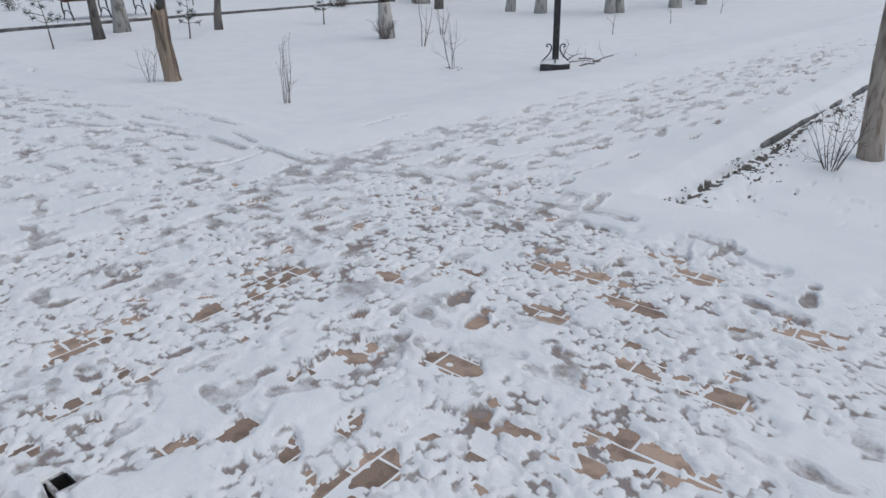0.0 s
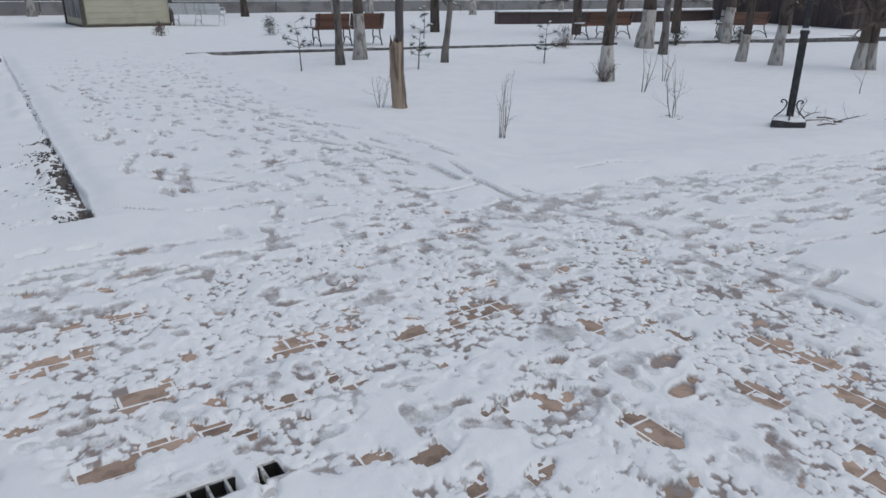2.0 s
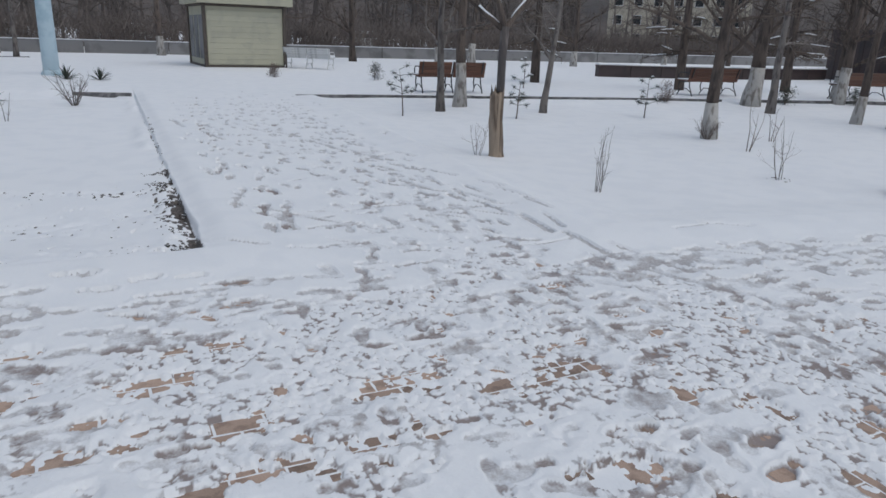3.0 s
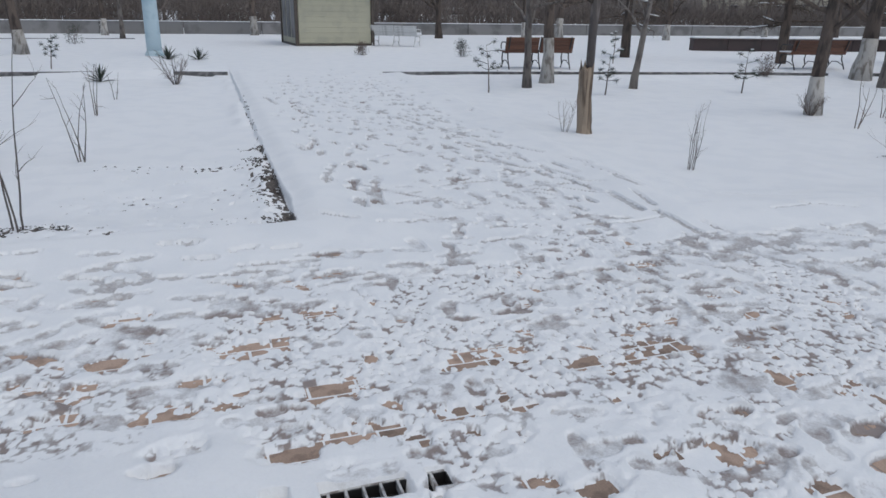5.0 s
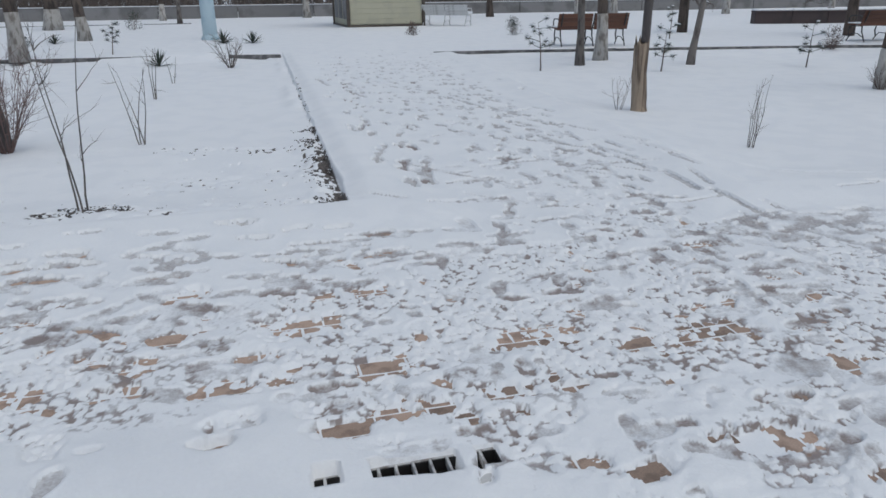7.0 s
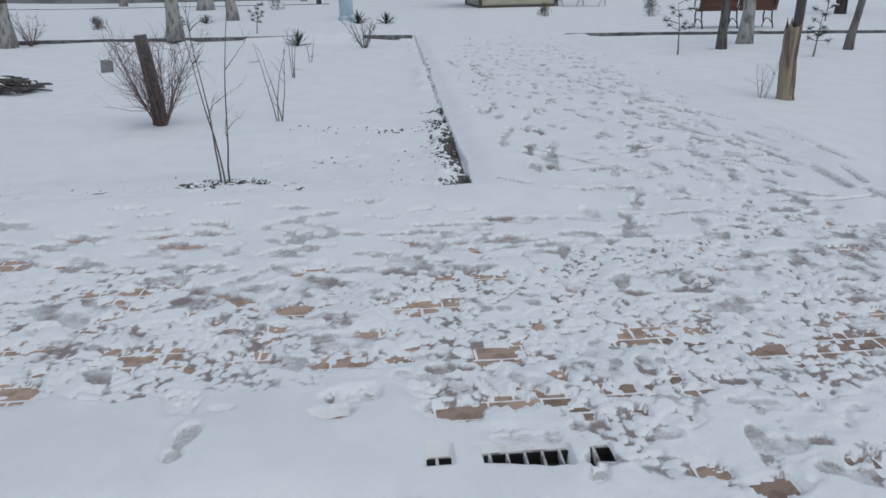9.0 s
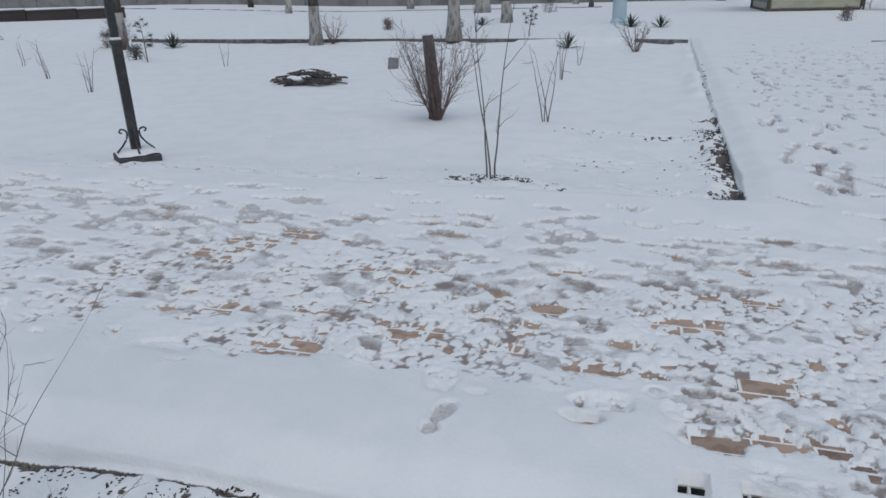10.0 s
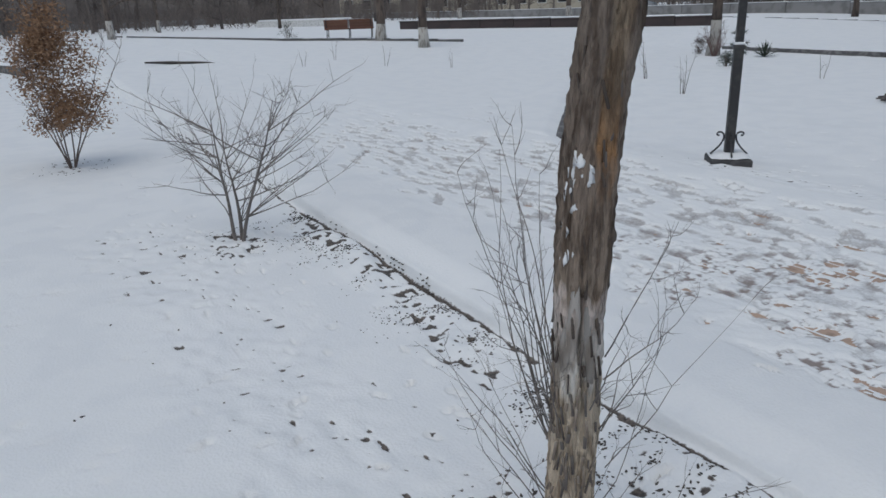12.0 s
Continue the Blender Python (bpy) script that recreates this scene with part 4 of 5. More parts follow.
# the old split trunk close by, with pale flaking bark and suckers at its foot
def old_trunk(x, y):
    root = thing("old_tree", pose(x, y, ground_z(x, y) - 0.05), "old split tree trunk with flaking grey bark and bare heartwood", "tree")
    n, sides = 190, 72
    bm = bmesh.new()
    rings = []
    for i in range(n):
        z = 2.9 * i / (n - 1)
        cx, cy = trunk_line(z)
        ring = []
        for k in range(sides):
            a = 2 * math.pi * k / sides
            r = 0.060 + 0.010 * smooth(0.5, 0.0, np.array(z)) + 0.010 * smooth(0.75, 1.0, np.array(z))
            p = Vector((math.cos(a), math.sin(a), 0))
            r += 0.010 * noise.noise(p * 1.6 + Vector((0, 0, z * 1.4))) + 0.007 * noise.noise(p * 5 + Vector((3, 0, z * 2.0))) + 0.020 * abs(noise.noise(p * 7 + Vector((7, 0, z * 1.3)))) - 0.002 - 0.008 * max(0.0, 0.14 - abs(noise.noise(p * 4.5 + Vector((1, 4, z * 0.9))))) / 0.14 + 0.006 * noise.noise(Vector((p.x * 4, p.y * 4, z * 26))) + 0.005 * noise.noise(Vector((p.x * 9, p.y * 9 + 5, z * 60)))
            # the long split that shows the heartwood
            split = abs((a - 5.6 + 0.12 * math.sin(z * 3) + math.pi) % (2 * math.pi) - math.pi)
            if z > 1.2:
                r -= 0.018 * float(smooth(0.42, 0.20, np.array(split))) * float(smooth(1.2, 1.35, np.array(z)))
            gash = abs((a - 5.75 + math.pi) % (2 * math.pi) - math.pi)
            r -= 0.045 * float(smooth(0.20, 0.06, np.array(gash))) * float(smooth(0.66, 0.74, np.array(z)) * smooth(0.92, 0.84, np.array(z)))
            ring.append(bm.verts.new((cx + r * math.cos(a), cy + r * math.sin(a), z)))
        rings.append(ring)
    for r0, r1 in zip(rings, rings[1:]):
        for k in range(sides):
            bm.faces.new((r0[k], r0[(k + 1) % sides], r1[(k + 1) % sides], r1[k]))
    trunk = part("trunk", bm, OLDBARK, root, smooth=True)
    r = random.Random(4)
    # flaking plates of bark
    for k in range(230):
        a, z = r.uniform(2.9, 7.0), r.choice((r.uniform(0.02, 0.6), r.uniform(0.02, 0.6), r.uniform(0.6, 1.5)))
        cx, cy = trunk_line(z)
        bm = bmesh.new()
        w, hh = r.uniform(0.004, 0.010), r.uniform(0.012, 0.04)
        vs = box(bm, -w, w, -0.003, 0.003, -hh, hh, 0.0025)
        for v in vs:
            v.co.x += 0.006 * noise.noise(Vector((v.co.z * 30, k, 0)))
            v.co.y -= 0.012 * (v.co.z / hh) ** 2 * 0.5
            v.co.x *= 1 - 0.6 * (abs(v.co.z) / hh) ** 2
        rad = 0.062
        ob = part("bark_plate", bm, (PALEWOOD if r.random() < 0.6 else BARKGREY) if z < 0.62 else (BARK if r.random() < 0.7 else BARKGREY), trunk)
        ob.matrix_basis = pose(cx + rad * math.cos(a), cy + rad * math.sin(a), z, r.gauss(0, 6), r.gauss(0, 7), math.degrees(a) + 90)
    for a, z, w, hh in ((5.42, 0.80, 0.014, 0.12), (5.20, 0.76, 0.011, 0.09), (6.05, 0.74, 0.013, 0.11), (6.28, 0.70, 0.010, 0.08), (5.0, 0.72, 0.009, 0.07)):
        cx, cy = trunk_line(z)
        bm = bmesh.new()
        rows = []
        for i in range(9):
            v = i / 4 - 1
            wide = w * (1 - 0.55 * abs(v) ** 3) * (1 + 0.5 * noise.noise(Vector((v * 2, a, 0))))
            mid = 0.006 * noise.noise(Vector((v * 1.5, a * 3, 4)))
            rows.append([bm.verts.new((mid + wide * q, -0.010 + 0.004 * abs(q) - 0.006 * noise.noise(Vector((q, v * 2, a))), hh * v)) for q in (-1, -0.4, 0.4, 1)])
        for p, q in zip(rows, rows[1:]):
            for i in range(3):
                bm.faces.new((p[i], p[i + 1], q[i + 1], q[i]))
        bmesh.ops.solidify(bm, geom=bm.faces[:], thickness=0.006)
        ob = part("bark_plate", bm, PEELED, trunk, "pale peeled bark beside the split", True)
        ob.matrix_basis = pose(cx + 0.060 * math.cos(a), cy + 0.060 * math.sin(a), z, r.gauss(0, 2), r.gauss(0, 3), math.degrees(a) + 90)
    for k in range(11):
        a = r.uniform(0, 6.28)
        pts = wander(r, (0.085 * math.cos(a), 0.085 * math.sin(a), r.uniform(0.0, 0.5)), (math.cos(a) * 0.8, math.sin(a) * 0.8, 0.9), r.uniform(0.25, 0.75), 8, 0.12, 0.04)
        bm = bmesh.new()
        tube(bm, pts, [0.0021 * (1 - 0.75 * i / 8) for i in range(9)], 4)
        twigs(bm, r, pts, 0.003, 3, 0.22, 3)
        part("sucker", bm, TWIGGREY, root)
    for a0, n_, le, low, out in ((3.85, 13, 0.85, 0.42, 0.4), (3.7, 6, 0.6, 0.15, 0.9), (0.55, 5, 0.4, 0.55, 0.7)):
        for k in range(n_):
            a = a0 + r.gauss(0, 0.35)
            pts = wander(r, (0.07 * math.cos(a), 0.07 * math.sin(a), low + r.uniform(-0.1, 0.2)), (math.cos(a) * out * r.uniform(0.5, 1.3), math.sin(a) * out * r.uniform(0.5, 1.3), 1.1), le * r.uniform(0.6, 1.1), 10, 0.07, 0.03)
            bm = bmesh.new()
            tube(bm, pts, [0.0026 * (1 - 0.8 * i / 10) for i in range(11)], 5)
            twigs(bm, r, pts, 0.003, 4, 0.25, 3)
            part("sucker", bm, TWIGGREY, root)
    for k in range(13):
        z, a = r.choice((r.gauss(1.20, 0.035), r.gauss(1.16, 0.03), r.gauss(1.0, 0.08))), r.uniform(4.6, 5.7)
        bm = bmesh.new()
        bmesh.ops.create_icosphere(bm, subdivisions=2, radius=1)
        s = r.uniform(0.006, 0.013)
        for v in bm.verts:
            v.co *= 1 + 1.3 * noise.noise(v.co * 1.9 + Vector((k, 0, 0)))
            v.co = Vector((v.co.x * s, v.co.y * 0.003, v.co.z * s * 1.9))
        ob = part("stuck_snow", bm, CAP, trunk, "patch of snow stuck to the bark", True)
        cx, cy = trunk_line(z)
        ob.matrix_basis = pose(cx + 0.070 * math.cos(a), cy + 0.070 * math.sin(a), z, 0, r.gauss(0, 25), math.degrees(a) + 90)
    bm = bmesh.new()
    bmesh.ops.create_icosphere(bm, subdivisions=2, radius=0.011)
    for v in bm.verts:
        v.co *= 1 + 0.9 * noise.noise(v.co * 60)
        v.co.z *= 2.0
    knot = part("knot", bm, BARK, trunk)
    knot.matrix_basis = pose(0.058, 0.045, 1.04)


def old_bark():
    """Bark in bands up the trunk: shredded tan, a pale peeled patch, grey-brown, and a strip of bare heartwood."""
    m = mat("old_weathered_bark", (0.98, 0.97, 0.96), 0.9, 0.45, 34, 130, 1.0, (0.50, 0.46, 0.43), stretch=(1, 1, 0.18), dist=0.025, amount=0.6)
    n, l = m.node_tree.nodes, m.node_tree.links
    b = n["Principled BSDF"]
    grain = b.inputs["Base Color"].links[0].from_socket
    co, sep = n.new("ShaderNodeTexCoord"), n.new("ShaderNodeSeparateXYZ")
    l.new(co.outputs["Object"], sep.inputs[0])
    mp, nz = n.new("ShaderNodeMapping"), n.new("ShaderNodeTexNoise")
    mp.inputs["Scale"].default_value = (22, 22, 6)
    nz.inputs["Scale"].default_value, nz.inputs["Detail"].default_value = 1.0, 5
    l.new(co.outputs["Object"], mp.inputs[0])
    l.new(mp.outputs[0], nz.inputs["Vector"])
    shift = n.new("ShaderNodeMath")
    shift.operation, shift.inputs[1].default_value = "MULTIPLY_ADD", 0.36
    l.new(nz.outputs["Fac"], shift.inputs[0])
    l.new(sep.outputs["Z"], shift.inputs[2])
    height = n.new("ShaderNodeMapRange")
    height.inputs["From Min"].default_value, height.inputs["From Max"].default_value = 0.18, 1.98
    l.new(shift.outputs[0], height.inputs[0])
    ramp = n.new("ShaderNodeValToRGB")
    e = ramp.color_ramp.elements
    e[0].position, e[0].color = 0.0, (0.80, 0.66, 0.50, 1)
    e[1].position, e[1].color = 1.0, (0.31, 0.26, 0.22, 1)
    for p, c in ((0.32, (0.80, 0.68, 0.54, 1)), (0.36, (1.0, 0.96, 0.90, 1)), (0.48, (0.95, 0.82, 0.75, 1)), (0.50, (0.42, 0.335, 0.265, 1)), (0.64, (0.335, 0.265, 0.215, 1)), (0.72, (0.31, 0.245, 0.20, 1))):
        q = e.new(p)
        q.color = c
    l.new(height.outputs[0], ramp.inputs[0])
    # heartwood strip on the weather side
    dot = n.new("ShaderNodeVectorMath")
    dot.operation = "DOT_PRODUCT"
    dot.inputs[1].default_value = (0.5, 0.865, -0.066)
    l.new(co.outputs["Object"], dot.inputs[0])
    wave = n.new("ShaderNodeMath")
    wave.operation, wave.inputs[1].default_value = "MULTIPLY_ADD", 0.05
    l.new(nz.outputs["Fac"], wave.inputs[0])
    l.new(dot.outputs["Value"], wave.inputs[2])
    off = n.new("ShaderNodeMath")
    off.operation, off.inputs[1].default_value = "SUBTRACT", -0.022
    l.new(wave.outputs[0], off.inputs[0])
    wide = n.new("ShaderNodeMath")
    wide.operation = "ABSOLUTE"
    l.new(off.outputs[0], wide.inputs[0])
    strip = n.new("ShaderNodeMapRange")
    strip.inputs["From Min"].default_value, strip.inputs["From Max"].default_value = 0.032, 0.022
    l.new(wide.outputs[0], strip.inputs[0])
    top = n.new("ShaderNodeMapRange")
    top.inputs["From Min"].default_value, top.inputs["From Max"].default_value = 1.30, 1.42
    l.new(shift.outputs[0], top.inputs[0])
    f = n.new("ShaderNodeMath")
    f.operation = "MULTIPLY"
    l.new(strip.outputs[0], f.inputs[0])
    l.new(top.outputs[0], f.inputs[1])
    wood = n.new("ShaderNodeValToRGB")
    wood.color_ramp.elements[0].position, wood.color_ramp.elements[0].color = 0.0, (0.46, 0.25, 0.11, 1)
    wood.color_ramp.elements[1].position, wood.color_ramp.elements[1].color = 1.0, (0.44, 0.35, 0.26, 1)
    warm = n.new("ShaderNodeMapRange")
    warm.inputs["From Min"].default_value, warm.inputs["From Max"].default_value = 1.40, 1.65
    l.new(shift.outputs[0], warm.inputs[0])
    l.new(warm.outputs[0], wood.inputs[0])
    mix = n.new("ShaderNodeMix")
    mix.data_type = "RGBA"
    l.new(f.outputs[0], mix.inputs["Factor"])
    l.new(ramp.outputs[0], mix.inputs["A"])
    l.new(wood.outputs[0], mix.inputs["B"])
    mul = n.new("ShaderNodeMix")
    mul.data_type, mul.blend_type = "RGBA", "MULTIPLY"
    mul.inputs["Factor"].default_value = 1
    l.new(mix.outputs["Result"], mul.inputs["A"])
    l.new(grain, mul.inputs["B"])
    l.new(mul.outputs["Result"], b.inputs["Base Color"])
    return m


OLDBARK = old_bark()
old_trunk(-1.355, 1.06)

def small_fan_tree(x, y, seed):
    """Three slim trunks from one foot, with fans of long fine branches."""
    r = random.Random(seed)
    root = thing("small_tree", pose(x, y, ground_z(x, y) - 0.03), "small leafless tree with three slim trunks and fine twigs", "tree", "bare shrubs")
    for a, tilt, n in ((2.2, 0.22, 0.80), (3.6, 0.10, 0.95), (0.9, 0.20, 1.12)):
        pts = wander(r, (0.03 * math.cos(a), 0.03 * math.sin(a), 0), (math.cos(a) * tilt, math.sin(a) * tilt, 1), n, 10, 0.05, 0.01)
        bm = bmesh.new()
        tube(bm, pts, [0.014 * (1.08 - 0.9 * i / 10) for i in range(11)], 6)
        trunk = part("trunk", bm, TWIGGREY, root)
        for k in range(16):
            i = r.randrange(2, 10)
            b = a + r.gauss(0, 1.0)
            q = wander(r, pts[i], (math.cos(b), math.sin(b), r.uniform(0.05, 0.8)), r.uniform(0.35, 0.95), 7, 0.07, 0.03)
            bm = bmesh.new()
            tube(bm, q, [0.0050 * (1 - 0.8 * m / 7) for m in range(8)], 4, close=False)
            twigs(bm, r, q, 0.0045, 6, 0.30, 3, 0.05, 0.10, 0.2, 1)
            part("branch", bm, TWIGGREY, trunk)


# shrubs, nearest first
bare_shrub(-0.90, 5.52, 3, 1.4, 0.07, 0.0075, 4, 21, TWIGGREY, "young leafless shrub with tall grey stems in a bare earth ring", length=0.3)
bare_shrub(-0.82, 8.15, 4, 1.1, 0.07, 0.007, 2, 22, TWIGGREY, lean=(-0.12, 0), length=0.25)
bare_shrub(-1.07, 11.7, 3, 0.75, 0.25, 0.008, 2, 23, TWIGGREY)
bare_shrub(-0.95, 13.5, 2, 0.5, 0.15, 0.007, 2, 24, TWIGGREY)
bare_shrub(-2.12, 8.12, 26, 1.1, 0.50, 0.006, 10, 45, REDTWIG, "dense thorny leafless bush round a cut stump", length=0.5)
bare_shrub(5.27, 6.15, 6, 0.76, 0.11, 0.0045, 3, 26, TWIGGREY, lean=(0.08, 0), length=0.3)
bare_shrub(8.0, 6.05, 5, 0.85, 0.14, 0.005, 2, 27, TWIGGREY, lean=(-0.1, 0.05))
bare_shrub(9.55, 7.9, 3, 0.85, 0.12, 0.008, 2, 28, TWIG, lean=(0.14, 0))
bare_shrub(10.9, 8.6, 3, 0.6, 0.2, 0.008, 2, 29, TWIG)
bare_shrub(5.0, 8.45, 5, 0.55, 0.3, 0.004, 4, 30, TWIG, "thin dry stalks beside a stump")
bare_shrub(9.9, 9.1, 22, 0.42, 0.55, 0.005, 4, 31, TWIG, "low tangled bare bush at a tree foot")
bare_shrub(-0.03, 16.2, 12, 0.7, 0.6, 0.010, 6, 32, TWIGGREY, "spreading bare bush by the far kerb")
small_fan_tree(-5.0, 1.02, 35)
bare_shrub(-8.0, 18.2, 14, 0.7, 0.5, 0.008, 5, 34, REDTWIG, "bare reddish bush beside a tree", length=0.5)
bare_shrub(-13.7, 16.9, 14, 0.9, 0.45, 0.010, 5, 35, REDTWIG, "bare reddish bush round a trunk", length=0.5)
bare_shrub(-8.55, 9.75, 4, 0.7, 0.10, 0.007, 2, 36, TWIGGREY)
bare_shrub(-10.9, 11.3, 3, 0.75, 0.10, 0.008, 2, 37, TWIGGREY)
bare_shrub(-13.4, 13.2, 2, 0.75, 0.08, 0.008, 2, 38, TWIGGREY)
bare_shrub(-8.3, 13.4, 2, 0.6, 0.08, 0.007, 2, 39, TWIGGREY)
bare_shrub(5.9, 0.95, 10, 0.5, 0.5, 0.004, 4, 40, TWIG)
for k, (x, y) in enumerate(((-18.5, 6.5), (-17.0, 8.2), (-15.5, 9.3), (-19.5, 7.8))):
    bare_shrub(x, y, 2, 0.55, 0.1, 0.007, 2, 50 + k, TWIGGREY)

# trees
bare_tree(6.36, 0.78, 3.0, 0.072, 60, 0.0, (0.03, 0.055), 3, 1.9, "old grey tree with rough bark beside a kerb", PALEWOOD)
bare_tree(7.06, 13.95, 4.0, 0.085, 61, 0.0, (0.0, 0.0), 5, 1.3, "slim grey tree in front of a bench")
bare_tree(7.98, 14.85, 4.2, 0.135, 62, 0.95, (0.01, 0.01), 6, 1.3, "whitewashed park tree with a dark upper trunk", BARK)
bare_tree(9.3, 13.35, 3.6, 0.075, 63, 0.0, (0.13, 0.05), 4, 1.4, "slim leaning grey tree in snow")
bare_tree(10.0, 9.15, 4.0, 0.115, 64, 0.35, (0.03, 0.03), 7, 1.2, "dark rough tree with a whitewashed foot", BARK, 1.8)
bare_tree(16.5, 14.0, 4.2, 0.21, 65, 1.0, (0.08, 0.0), 7, 1.3, "thick whitewashed leaning tree", BARK, 2.2)
bare_tree(15.5, 12.5, 4.0, 0.10, 66, 0.0, (0.03, 0.0), 5, 1.5)
bare_tree(19.7, 13.7, 4.2, 0.15, 67, 1.0, (0.06, 0.0), 6, 1.4, "whitewashed park tree with a dark upper trunk", BARK)
bare_tree(15.6, 10.3, 4.0, 0.10, 68, 0.8, (0.07, 0.02), 5, 1.4, "slim tree with a whitewashed foot", BARK)
bare_tree(-4.6, 18.2, 4.2, 0.17, 69, 1.0, (0.0, 0.0), 4, 1.6, "whitewashed park tree by the far kerb", BARK)
bare_tree(-8.4, 18.0, 4.2, 0.16, 70, 1.1, (0.0, 0.0), 4, 1.6, "whitewashed park tree by the far kerb", BARK)
bare_tree(-13.9, 17.1, 4.2, 0.17, 71, 1.1, (0.0, 0.0), 5, 1.6, "whitewashed park tree with bushes at its foot", BARK)
bare_tree(-6.9, 31.6, 5, 0.30, 72, 1.0, (0, 0), 6, 1.8, "thick whitewashed tree by the road", BARK)
bare_tree(-4.4, 24.3, 4.5, 0.17, 73, 0.7, (-0.03, 0), 6, 1.4, "dark knotty tree with a whitewashed foot", BARK)
bare_tree(-2.5, 35.0, 5, 0.10, 74, 0.0, (0, 0), 5, 2.0)
bare_tree(-3.6, 39.0, 5, 0.14, 75, 0.9, (0, 0), 6, 1.5, bark=BARK)
bare_tree(3.5, 39.4, 6, 0.18, 76, 0.9, (0, 0), 8, 1.5, bark=BARK)
bare_tree(-25.4, 12.2, 4.5, 0.20, 77, 0.9, (0, 0), 5, 1.6, "whitewashed park tree beside a bench", BARK)
bare_tree(-21.5, 11.9, 4.5, 0.17, 78, 0.5, (-0.06, 0), 5, 1.3, "dark leaning tree with a whitewashed foot", BARK)
r = random.Random(80)
for k, (x, y) in enumerate(((12.5, 36), (16, 33), (20, 37), (9, 38), (25, 34), (28, 30), (36, 33), (-12, 37), (-17, 33), (-22, 38), (-40, 34), (-48, 30), (-55, 18), (-60, 10), (-46, 5), (-66, 26), (34, 19), (29, 20), (38, 26))):
    bare_tree(x, y, 5 + r.random() * 2, 0.12 + 0.08 * r.random(), 81 + k, 0.9 if k % 3 else 0.0, (r.gauss(0, 0.02), r.gauss(0, 0.02)), 7, 1.4, "bare park tree in the distance", BARK, 2.0)

# right-hand trees and saplings by the far kerb
RIGHT = (
    (16.2, 7.9, 0.11, 0.75, (0.05, 0.02)), (16.4, 7.75, 0.09, 0.75, (-0.05, 0.05)), (15.4, 9.3, 0.12, 0.8, (0.04, 0.0)), (18.3, 7.2, 0.13, 0.5, (0.03, 0.03)), (19.5, 7.0, 0.12, 0.8, (0.06, 0.03)), (20.6, 14.4, 0.15, 0.9, (0.0, 0.0)),
)
for k, (x, y, r0, lime, lean) in enumerate(RIGHT):
    bare_tree(x, y, 3.6, r0, 200 + k, lime, lean, 6, 1.0, "rough dark tree with a whitewashed foot", BARK, 1.4)
for k, (x, y) in enumerate(((12.4, 5.9), (14.5, 5.7), (17.1, 5.65))):
    bare_shrub(x, y, 1, 0.5, 0.05, 0.008, 1, 220 + k, TWIGGREY, "thin lone sapling in snow")


def pine_tree(x, y, high, seed):
    """A pine whose low boughs droop, with brownish needles and snow along them."""
    r = random.Random(seed)
    root = thing("pine_tree", pose(x, y, ground_z(x, y) - 0.05), "tall pine with drooping brownish boughs under snow", "pine", "pine trees")
    bm = bmesh.new()
    tube(bm, [(0, 0, high * k / 6) for k in range(7)], [0.15 * (1.15 - k / 6.5) for k in range(7)], 9, 0.2)
    part("trunk", bm, BARK, root, smooth=True)
    for k in range(22):
        z = r.uniform(1.15, high * 0.8)
        a, n = r.uniform(0, 6.28), r.uniform(0.8, 1.8) * (1 - 0.5 * z / high)
        q = wander(r, (0, 0, z), (math.cos(a), math.sin(a), 0.12), n, 7, 0.07, -0.035)
        bm = bmesh.new()
        tube(bm, q, [0.03 * (1 - 0.75 * i / 7) for i in range(8)], 5)
        for p in q[2:]:
            for _ in range(3):
                d = Vector((r.gauss(0, 1), r.gauss(0, 1), r.gauss(-0.3, 0.4))).normalized()
                tube(bm, [p, p + d * 0.12, p + d * r.uniform(0.2, 0.35)], [0.009, 0.006, 0.003], 3, close=False)
        bough = part("bough", bm, BARK, root)
        bm = bmesh.new()
        for p in q[2:]:
            clump(bm, r, p + Vector((0, 0, -0.03)), 0.13, 26, 0.6, 0.3)
        tagged(part("needles", bm, NEEDLEDRY, bough), kind="stuff")
        if k % 2:
            bm = bmesh.new()
            tube(bm, [p + Vector((0, 0, 0.025)) for p in q[3:7]], [0.012, 0.022, 0.02, 0.008], 5, 0.4)
            part("bough_snow", bm, CAP, bough, "snow along the bough", True)


for k, (x, y, high) in enumerate(((17.6, 17.9, 5.5), (21.5, 17.0, 5.5), (25.0, 15.0, 5.0), (14.0, 21.0, 5.5))):
    pine_tree(x, y, high, 300 + k)

sheet_fence = thing("sheet_fence", Matrix(), "dark brown sheet metal fence beyond the lawn", "fence")
for (xa, ya), (xb, yb) in (((33.2, 24.2), (30.2, 15.4)), ((30.2, 15.4), (64.0, 12.5))):
    n = round(math.hypot(xb - xa, yb - ya) / 2.0)
    length = math.hypot(xb - xa, yb - ya) / n
    for k in range(n):
        for j in range(6):
            ob = part("board", bmesh_box(length * j / 6, length * (j + 1) / 6 - 0.015, -0.02 - 0.02 * (j % 2), 0.02 - 0.02 * (j % 2), -0.3, 2.4, 0.004), SHEET, sheet_fence)
            ob.matrix_basis = pose(xa + (xb - xa) * k / n, ya + (yb - ya) * k / n, 0, 0, 0, math.degrees(math.atan2(yb - ya, xb - xa)))

